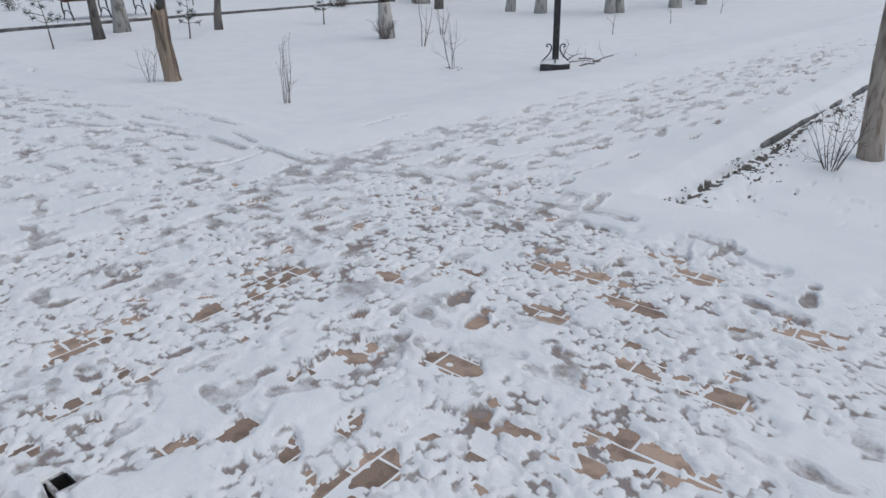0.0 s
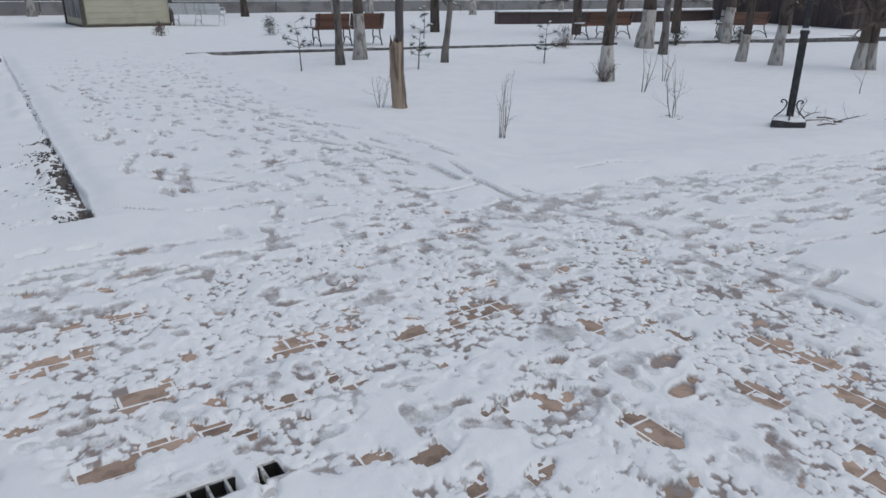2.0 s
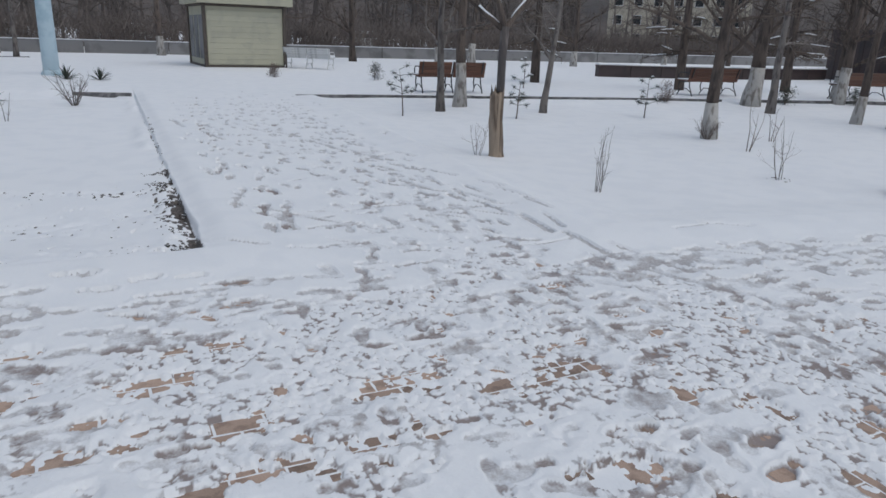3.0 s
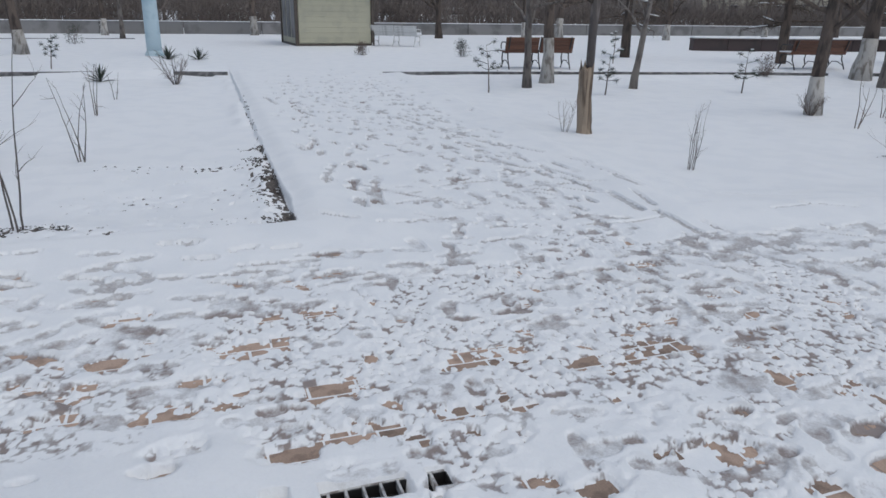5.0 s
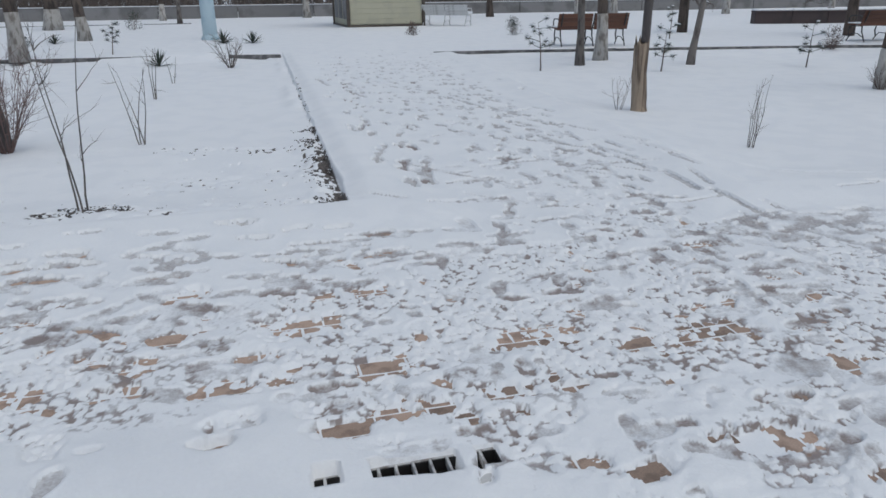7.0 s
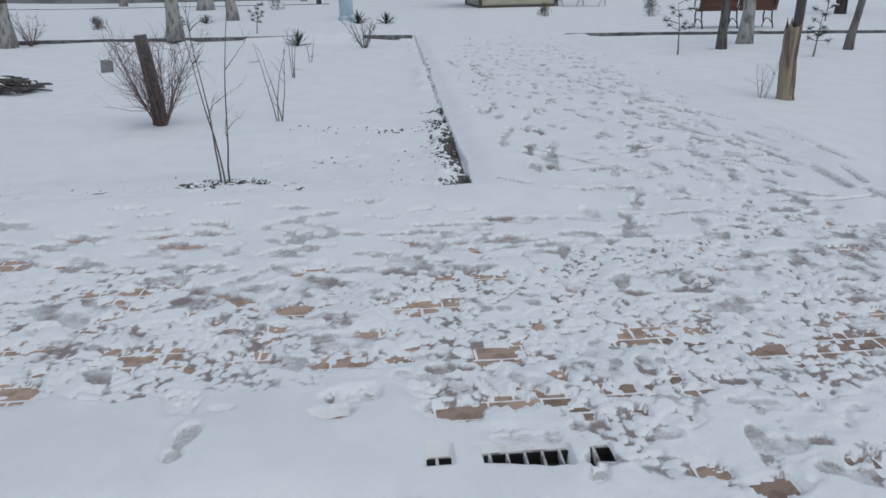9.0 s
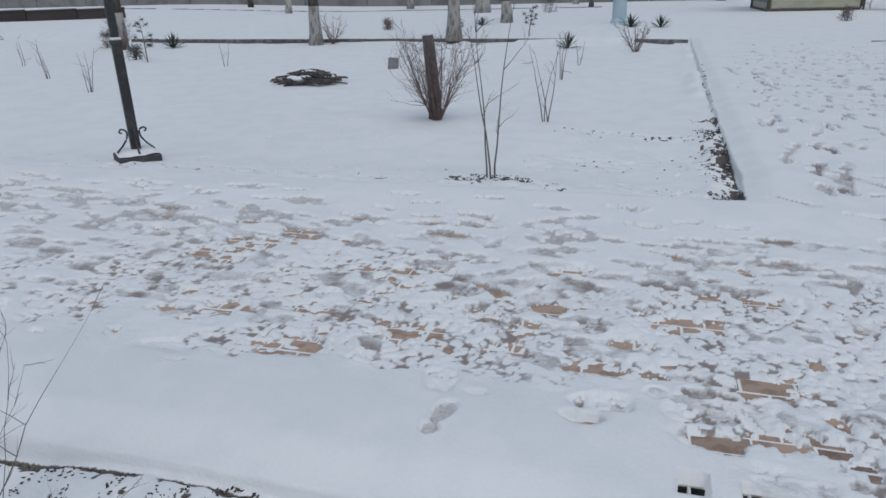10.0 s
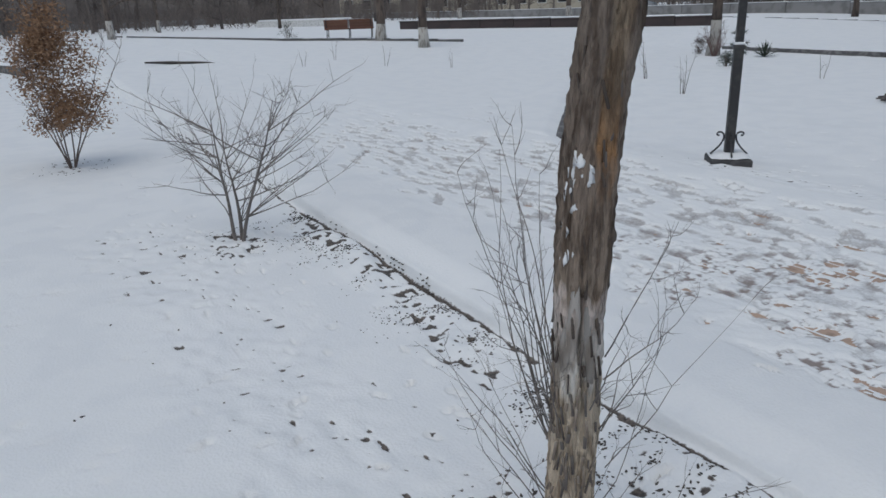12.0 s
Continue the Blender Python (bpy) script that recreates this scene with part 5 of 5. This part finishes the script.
# the broken stump with a young stem behind it
stump = thing("broken_tree", pose(5.24, 8.38, ground_z(5.24, 8.38) - 0.05), "broken pale tree stump with a grey forked stem", "tree")
bm = bmesh.new()
tube(bm, [(0.01 - 0.002 * k, 0, 0.05 * k) for k in range(19)], [0.12, 0.105, 0.095] + [0.088] * 16, 22, 0.3)
for v in bm.verts:
    if v.co.z > 0.8:
        v.co.z += 0.22 * noise.noise(Vector((v.co.x * 30, v.co.y * 30, 1)))
part("stump", bm, RAWWOOD, stump, "bare pale split wood", True)
bm = bmesh.new()
tube(bm, [(0.06, 0.07, 0.3), (0.07, 0.07, 0.9), (0.06, 0.06, 1.3), (0.07, 0.05, 1.75)], [0.055, 0.055, 0.052, 0.06], 9, 0.2)
part("stem", bm, DEADWOOD, stump, "grey living stem", True)
rb = random.Random(9)
for way, n in (((0.75, 0.1, 0.75), 1.3), ((-0.12, 0.1, 1), 1.3), ((-0.6, 0.3, 0.5), 0.9)):
    pts = wander(rb, (0.07, 0.05, 1.7), way, n, 8, 0.07)
    bm = bmesh.new()
    tube(bm, pts, [0.045 * (1 - 0.7 * i / 8) for i in range(9)], 7, 0.15)
    twigs(bm, rb, pts, 0.02, 7, 0.6, 3)
    limb = part("limb", bm, BARK, stump)
    bm = bmesh.new()
    tube(bm, [p + Vector((0, 0, 0.02)) for p in pts[1:5]], [0.026] * 4, 6, 0.3)
    part("limb_snow", bm, CAP, limb, "snow lying along the limb", True)

cut = thing("cut_stump", pose(-2.17, 8.22, ground_z(-2.17, 8.22) - 0.05), "dark burnt stump post with snow on its top", "stump")
bm = bmesh.new()
tube(bm, [(0, 0, 0), (0.0, 0, 0.3), (-0.03, 0, 0.7), (-0.06, 0, 1.02)], [0.085, 0.075, 0.07, 0.065], 12, 0.2)
part("post", bm, DEADWOOD, cut, smooth=True)
bm = bmesh.new()
bmesh.ops.create_icosphere(bm, subdivisions=2, radius=0.055, matrix=pose(-0.06, 0, 1.03) @ Matrix.Diagonal((1, 1, 0.45, 1)))
part("snow_cap", bm, CAP, cut, "small cap of snow", True)


# dry brown leaved young tree
def leafy(name, x, y, high, wide, n, material, stems, seed, label, category, low=0.3, group=""):
    r = random.Random(seed)
    root = thing(name, pose(x, y, ground_z(x, y) - 0.03), label, category, group)
    for k in range(stems):
        a = r.uniform(0, 6.28)
        pts = wander(r, (0.02 * math.cos(a), 0.02 * math.sin(a), 0), (0.3 * math.cos(a), 0.3 * math.sin(a), 1), high * r.uniform(0.7, 0.95), 8, 0.08)
        bm = bmesh.new()
        tube(bm, pts, [0.010 * (1 - 0.8 * i / 8) for i in range(9)], 5)
        twigs(bm, r, pts, 0.008, 8, wide * 1.0, 3)
        part("stem", bm, TWIG, root)
    bm = bmesh.new()
    masses = [(r.uniform(0, 6.28), math.sqrt(r.random()) * 0.75, r.random()) for _ in range(34)]
    for k in range(n):
        a, q, t = masses[k % 34]
        t = min(1, max(0, t + r.gauss(0, 0.07)))
        z = high * (low + (1 - low) * t)
        w = wide * (0.55 + 0.6 * math.sin(math.pi * min(1, t + 0.15))) * (1 - 0.5 * t)
        clump(bm, r, (w * q * math.cos(a) + r.gauss(0, 0.2 * wide), w * q * math.sin(a) + r.gauss(0, 0.2 * wide), z), 0.05, 14, leaf=0.85)
    ob = tagged(part("leaves", bm, material, root), kind="stuff")
    return root


leafy("brown_leaf_tree", -8.9, 0.2, 1.8, 0.52, 860, DRYLEAF, 7, 3, "young tree holding dry orange brown leaves", "tree", 0.28)


def yucca(x, y, size, seed):
    r = random.Random(seed)
    root = thing("yucca", pose(x, y, ground_z(x, y)), "spiky dark green yucca half covered by snow", "yucca", "yuccas")
    for k in range(46):
        a, el = r.uniform(0, 6.28), r.uniform(0.15, 1.45)
        d = Vector((math.cos(a) * math.cos(el), math.sin(a) * math.cos(el), math.sin(el)))
        s = d.cross(Vector((0, 0, 1))).normalized() * size * 0.035
        n = size * r.uniform(0.75, 1.1)
        bm = bmesh.new()
        p0, p1, p2 = Vector((0, 0, 0)), d * n * 0.55, d * n - Vector((0, 0, n * 0.08))
        up = Vector((0, 0, size * 0.012))
        v = [bm.verts.new(q) for q in (p0 - s * 0.6, p0 + s * 0.6, p1 + s, p1 - s, p2, p1 - up * 2)]
        bm.faces.new((v[0], v[1], v[2], v[3]))
        bm.faces.new((v[3], v[2], v[4]))
        bm.faces.new((v[0], v[3], v[5]))
        bm.faces.new((v[1], v[5], v[2]))
        bm.faces.new((v[5], v[3], v[4]))
        bm.faces.new((v[5], v[4], v[2]))
        part("leaf", bm, NEEDLE, root)


yucca(-1.55, 16.9, 0.42, 1)
yucca(-12.45, 17.4, 0.48, 2)
yucca(-4.95, 23.0, 0.35, 3)
yucca(-0.3, 21.5, 0.45, 4)
yucca(0.5, 21.2, 0.4, 5)


def young_pine(x, y, high, seed):
    r = random.Random(seed)
    root = thing("young_pine", pose(x, y, ground_z(x, y) - 0.03), "sparse young pine with tufts of needles and snow", "pine", "young pines")
    pts = wander(r, (0, 0, 0), (0.05, 0, 1), high, 8, 0.04)
    bm = bmesh.new()
    tube(bm, pts, [0.013 * (1.2 - i / 8) for i in range(9)], 6)
    part("trunk", bm, TWIG, root)
    for k in range(12):
        p = pts[r.randrange(3, 9)]
        a = r.uniform(0, 6.28)
        q = wander(r, p, (math.cos(a), math.sin(a), 0.35), high * r.uniform(0.12, 0.3), 3, 0.1)
        bm = bmesh.new()
        tube(bm, q, [0.006, 0.005, 0.004, 0.003], 4)
        for _ in range(34):
            d = Vector((r.gauss(0, 1), r.gauss(0, 1), r.gauss(0.3, 0.8))).normalized()
            tube(bm, [q[-1], q[-1] + d * r.uniform(0.05, 0.10)], [0.004, 0.001], 3, close=False)
        branch = part("branch", bm, NEEDLE, root)
        bm = bmesh.new()
        bmesh.ops.create_icosphere(bm, subdivisions=1, radius=0.04, matrix=Matrix.Translation(q[-1] + Vector((0, 0, 0.035))) @ Matrix.Diagonal((1.1, 1.0, 0.5, 1)))
        for v in bm.verts:
            v.co += Vector((0, 0, 0.012)) * noise.noise(v.co * 40)
        part("snow_tuft", bm, CAP, branch, "tuft of snow", True)


for k, (x, y, h) in enumerate(((5.95, 13.4, 0.95), (8.0, 12.35, 0.8), (11.2, 12.2, 0.85), (-2.75, 18.7, 0.8), (12.0, 18.5, 0.9), (-10.7, 14.0, 0.9))):
    young_pine(x, y, h, 5 + k)
for k, (x, y, h) in enumerate(((14.2, 14.8, 0.55), (17.8, 13.95, 0.5), (20.0, 13.4, 0.5), (5.5, 23.0, 0.4), (-3.8, 30.4, 0.7), (8.5, 21.8, 0.5), (-14.6, 17.4, 0.45), (-11.3, 14.4, 0.35), (-29.0, 9.7, 0.8), (-7.6, 21.5, 0.35), (-5.5, 22.0, 0.3), (20.6, 7.7, 0.9))):
    leafy("bush", x, y, h, h * 0.55, 60, NEEDLE if k % 3 else TWIG, 4, 20 + k, "small dark bush poking out of the snow", "bush", 0.1, "small bushes")

# ---- heap of cut stone or branches in the far bed ----
heap = thing("brush_pile", pose(-5.25, 11.05, ground_z(-5.25, 11.05) - 0.03), "low round heap of dark cut branches under snow", "brush pile")
r = random.Random(31)
for k in range(120):
    a, q = r.uniform(0, 6.28), math.sqrt(r.random()) * 0.55
    d = r.uniform(0, 6.28)
    n = r.uniform(0.10, 0.28)
    c = Vector((q * math.cos(a), q * math.sin(a) * 0.75, 0.04 + 0.2 * (1 - q / 0.6) + r.uniform(0, 0.04)))
    bm = bmesh.new()
    tube(bm, [c - Vector((math.cos(d), math.sin(d), 0.1)) * n, c, c + Vector((math.cos(d), math.sin(d), -0.1)) * n], [0.016, 0.018, 0.012], 5)
    part("branch", bm, DEADWOOD, heap)
for k in range(20):
    a, q = r.uniform(0, 6.28), math.sqrt(r.random()) * 0.5
    bm = bmesh.new()
    bmesh.ops.create_icosphere(bm, subdivisions=2, radius=r.uniform(0.05, 0.11), matrix=pose(q * math.cos(a), q * math.sin(a) * 0.75, 0.10 + 0.12 * (1 - q / 0.5)) @ Matrix.Diagonal((1.3, 1, 0.45, 1)))
    for v in bm.verts:
        v.co += v.co.normalized() * 0.02 * noise.noise(v.co * 20)
    part("snow_lump", bm, CAP, heap, "lump of snow", True)

log = thing("fallen_branch", pose(-21.2, 4.55, ground_z(-21.2, 4.55) + 0.1), "long dark fallen branch lying on snow", "branch")
bm = bmesh.new()
tube(bm, wander(random.Random(3), (-0.5, -1.55, 0.02), (0.25, 0.95, 0.0), 3.1, 9, 0.05), [0.02, 0.03, 0.04, 0.035, 0.04, 0.04, 0.03, 0.03, 0.03, 0.02], 7, 0.3)
part("limb", bm, SOIL, log)
pipe = thing("electric_box", pose(-4.4, 12.95, ground_z(-4.4, 12.95), 0, 6, 20), "small grey tilted service box in the snow", "box")
part("casing", bmesh_box(-0.10, 0.10, -0.07, 0.07, -0.05, 0.2, 0.015), CONCRETE, pipe)
fallen = thing("fallen_twigs", pose(9.35, 4.75, ground_z(9.35, 4.75)), "fallen bare twigs beside a lamp plinth", "branch")
r = random.Random(8)
for k in range(7):
    bm = bmesh.new()
    pts = wander(r, (r.uniform(-0.5, 0.1), r.uniform(-0.2, 0.2), 0.03), (1, r.gauss(0, 0.4), 0.06), r.uniform(0.5, 1.1), 7, 0.12)
    tube(bm, pts, [0.011 * (1 - 0.7 * i / 7) for i in range(8)], 5)
    twigs(bm, r, pts, 0.008, 3, 0.3, 3)
    part("twig", bm, TWIG, fallen)


# ---- dark leaf litter and earth along the kerbs and round plants ----
def litter(name, places, n, size, label, seed):
    """Curled dead leaves and clods in strips and rings."""
    r = random.Random(seed)
    bm = bmesh.new()
    for _ in range(n):
        x, y = places(r)
        for _ in range(6):
            if noise.noise(Vector((x * 5.5, y * 5.5, seed))) > r.uniform(-0.25, 0.35):
                break
            x, y = places(r)
        z = ground_z(x, y)
        s = size * r.uniform(0.5, 1.3)
        turn = pose(x, y, z - s * 0.05, r.gauss(0, 18), r.gauss(0, 18), r.uniform(0, 360))
        vs = [bm.verts.new(turn @ Vector((s * a * r.uniform(0.7, 1.2), s * b * r.uniform(0.7, 1.2), s * c))) for a, b, c in ((-1, 0, 0.2), (-0.3, -0.55, 0), (0.6, -0.45, 0.1), (1, 0, 0.35), (0.5, 0.5, 0.1), (-0.4, 0.5, 0), (0, 0, -0.45), (0, 0, 0.4))]
        for k in range(6):
            bm.faces.new((vs[k], vs[(k + 1) % 6], vs[7]))
            bm.faces.new((vs[(k + 1) % 6], vs[k], vs[6]))
    ob = part(name, bm, SOIL)
    return tagged(ob, label, "leaf litter", kind="stuff")


def strip(xa, ya, xb, yb, wide, bias=0.0):
    def pick(r):
        t = r.random() ** (1 + bias)
        for _ in range(8):
            if math.sin(t * 41) + math.sin(t * 17 + 2) + r.uniform(-0.7, 0.7) > 0:
                break
            t = r.random()
        w = abs(r.gauss(0, 0.45)) * wide
        n = math.hypot(xb - xa, yb - ya)
        return xa + (xb - xa) * t - (yb - ya) / n * w, ya + (yb - ya) * t + (xb - xa) / n * w
    return pick


def ring(x, y, r0, flat=1.0):
    def pick(r):
        a, q = r.uniform(0, 6.28), r0 * (0.25 + 0.75 * math.sqrt(r.random()))
        return x + q * math.cos(a), y + flat * q * math.sin(a)
    return pick


litter("leaf_litter", strip(-0.7, 1.66, -1.9, 1.66, 0.45), 520, 0.008, "dark dead leaves and earth below a kerb", 1)
litter("leaf_litter", strip(-1.9, 1.66, -5.4, 1.66, 0.42), 1500, 0.008, "dark dead leaves and earth below a kerb", 2)
litter("leaf_litter", strip(-5.0, 1.68, -12.0, 1.68, 0.16), 260, 0.013, "dark dead leaves and earth below a kerb", 3)
# clods in a thin line, partly standing in for shade under the bank
litter("leaf_litter", strip(-0.35, 1.685, -9.5, 1.685, 0.05), 330, 0.010, "dark line of litter and bank shade at a kerb foot", 20)
litter("leaf_litter", strip(9.6, 1.28, 4.4, 1.56, 0.25, -0.3), 520, 0.011, "dark leaves along the foot of a kerb", 4)
litter("leaf_litter", strip(1.0, 5.1, 1.02, 8.4, 0.25, 0.6), 360, 0.016, "dark earth and leaves along a lane kerb", 5)
litter("leaf_litter", strip(1.03, 8.4, 1.15, 13.0, 0.05), 52, 0.015, "dark earth and leaves along a lane kerb", 6)
litter("leaf_litter", strip(-12.0, 10.35, -6.25, 5.05, 0.25, 0.2), 240, 0.02, "dark earth along a diagonal kerb", 7)
litter("leaf_litter", ring(-0.90, 5.5, 0.33, 0.5), 220, 0.012, "ring of dark earth round a shrub", 8)
litter("leaf_litter", ring(-4.93, 1.0, 0.42), 52, 0.013, "ring of dead leaves round a small tree", 9)
litter("leaf_litter", ring(-8.9, 0.2, 0.45), 52, 0.013, "ring of dead leaves round a small tree", 10)
litter("leaf_litter", ring(-1.37, 1.05, 0.42), 96, 0.013, "dead leaves round the foot of an old trunk", 11)
litter("leaf_litter", ring(8.0, 6.05, 0.2), 10, 0.02, "few dead leaves round a shrub", 12)
litter("leaf_litter", strip(0.9, 7.3, -0.6, 7.9, 0.4), 24, 0.02, "dead stalks breaking the snow", 13)
litter("leaf_litter", lambda r: (r.uniform(-5, 1.0), r.uniform(5.15, 5.9)), 48, 0.012, "crumbs of earth on snow", 14)
litter("leaf_litter", lambda r: (r.uniform(-7, -0.6), r.uniform(-1.2, 1.4)), 24, 0.012, "crumbs of earth on snow", 15)

# ---- the distance: houses, cars, bare woods and a dark hillside ----
def house(x, y, spin, w, d, h, storeys, seed):
    root = thing("house", pose(x, y, float(rise(np.array(x), np.array(y))) - 0.2, 0, 0, spin), "pale distant apartment house behind bare trees", "house")
    body = part("wall", bmesh_box(-w / 2, w / 2, 0, d, 0, h, 0.05), RENDER, root)
    part("roof", bmesh_box(-w / 2 - 0.3, w / 2 + 0.3, -0.3, d + 0.3, h, h + 0.3, 0.05), CONCRETE, root)
    n = int(w / 3)
    for s in range(storeys):
        for k in range(n):
            cx, cz = -w / 2 + w * (k + 0.5) / n, 1.3 + s * 2.9
            win = part("window", bmesh_box(cx - 0.7, cx + 0.7, -0.04, 0.1, cz - 0.05, cz + 1.45, 0.02), WHITEPAINT, root)
            part("pane", bmesh_box(cx - 0.62, cx + 0.62, -0.06, -0.03, cz + 0.03, cz + 1.37, 0.005), PANE, win)


house(86, 91, -43, 22, 12, 15, 5, 1)
house(-98, 62, 50, 40, 12, 9, 3, 3)


def car(x, y, spin, material):
    root = thing("car", pose(x, y, float(rise(np.array(x), np.array(y))), 0, 0, spin), "snow covered parked car behind a low wall", "car", "parked cars")
    bm = bmesh.new()
    outline = ((-2.1, 0.35), (-2.1, 0.85), (-1.5, 0.95), (-0.9, 1.42), (0.7, 1.45), (1.35, 0.98), (2.1, 0.82), (2.15, 0.35))
    lo = [bm.verts.new((a, -0.82, b)) for a, b in outline]
    hi = [bm.verts.new((a, 0.82, b)) for a, b in outline]
    bm.faces.new(lo)
    bm.faces.new(hi[::-1])
    for k in range(8):
        bm.faces.new((lo[k], hi[k], hi[(k + 1) % 8], lo[(k + 1) % 8]))
    bmesh.ops.recalc_face_normals(bm, faces=bm.faces)
    bmesh.ops.bevel(bm, geom=bm.edges[:], offset=0.06, segments=2, affect="EDGES")
    part("body", bm, material, root, smooth=True)
    part("side_window", bmesh_box(-0.95, 0.85, -0.835, 0.835, 1.02, 1.33, 0.02), PANE, root)
    part("roof_snow", bmesh_box(-0.95, 0.75, -0.7, 0.7, 1.43, 1.56, 0.05), CAP, root, "snow on the roof")
    for a in (-1.35, 1.35):
        for b in (-0.8, 0.8):
            bm = bmesh.new()
            tube(bm, [(a, b - 0.1, 0.32), (a, b + 0.1, 0.32)], [0.32, 0.32], 18)
            part("wheel", bm, IRON, root)


car(-4.5, 52, 5, CARPAINT)
car(3.0, 56, -8, WHITEPAINT)
car(-46, 46, 20, CARPAINT)
car(22, 60, 0, WHITEPAINT)


def woods(name, cells, label, seed, high=(5, 9)):
    """Bare trees past counting, trunks with forking boughs and sprays of twigs."""
    r = random.Random(seed)
    bm = bmesh.new()
    for x, y in cells(r):
        z0 = float(rise(np.array(x), np.array(y))) - 0.2
        h = r.uniform(*high)
        base = Vector((x, y, z0))
        pts = wander(r, base, (r.gauss(0, 0.05), r.gauss(0, 0.05), 1), h, 6, 0.06)
        tube(bm, pts, [0.14 * (1.1 - 0.9 * i / 6) for i in range(7)], 5, close=False)
        for _ in range(15):
            k = r.randrange(1, 6)
            a = r.uniform(0, 6.28)
            q = wander(r, pts[k], (math.cos(a), math.sin(a), r.uniform(0.1, 1.1)), r.uniform(0.8, 2.4), 4, 0.2)
            tube(bm, q, [0.05 * (1 - 0.75 * i / 4) for i in range(5)], 3, close=False)
            for _ in range(5):
                j = r.randrange(1, 5)
                d = Vector((r.gauss(0, 1), r.gauss(0, 1), r.gauss(0.1, 0.7))).normalized()
                tube(bm, wander(r, q[j], d, r.uniform(0.5, 1.3), 2, 0.2), [0.022, 0.016, 0.008], 3, close=False)
    return tagged(part(name, bm, WOODS), label, "woods", kind="stuff")


woods("far_woods", lambda r: [c for c in ((r.uniform(-45, 75), r.uniform(47, 74)) for _ in range(350)) if math.hypot(c[0] - 52, c[1] - 55) > 13], "dense bare grey brown woods beyond the wall", 1)
woods("far_woods", lambda r: [(r.uniform(-110, -62), r.uniform(-12, 62)) for _ in range(150)], "bare grey brown woods at the far end of the park", 2)


def thicket(name, cells, label, seed):
    """A dense dark hedge of twigs, one sheet of tangled short stems."""
    r = random.Random(seed)
    bm = bmesh.new()
    for x, y in cells(r):
        z0 = float(rise(np.array(x), np.array(y)))
        for _ in range(34):
            a = r.uniform(0, 6.28)
            s = Vector((x + r.gauss(0, 0.6), y + r.gauss(0, 0.6), z0 + r.uniform(0, 1.5)))
            tube(bm, wander(r, s, (math.cos(a) * 0.7, math.sin(a) * 0.7, 1), r.uniform(0.6, 1.5), 3, 0.25), [0.022, 0.017, 0.012, 0.006], 3, close=False)
    return tagged(part(name, bm, WOODS), label, "hedge", kind="stuff")


thicket("thicket", lambda r: [(r.uniform(-40, 60), r.uniform(42.5, 48)) for _ in range(620)], "tangled leafless undergrowth behind the wall", 3)
thicket("thicket", lambda r: [(r.uniform(-90, -60), r.uniform(-10, 45)) for _ in range(200)], "tangled leafless undergrowth at the park edge", 4)

bm = bmesh.new()
rows = []
for k in range(121):
    a = 2 * math.pi * k / 120
    c = Vector((math.cos(a), math.sin(a), 0))
    ring_pts = []
    for j, (d, h) in enumerate(((150, -1), (175, 7), (230, 22), (300, 36))):
        hh = h * (0.8 + 0.4 * noise.noise(c * 3 + Vector((0, 0, j * 0.3)))) if j else h
        ring_pts.append(bm.verts.new(c * d + Vector((0, 0, hh))))
    rows.append(ring_pts)
for p, q in zip(rows, rows[1:]):
    for j in range(3):
        bm.faces.new((p[j], q[j], q[j + 1], p[j + 1]))
tagged(part("backdrop", bm, HILL, smooth=True), "dark wooded winter hillside in the distance", "hillside", kind="structure")
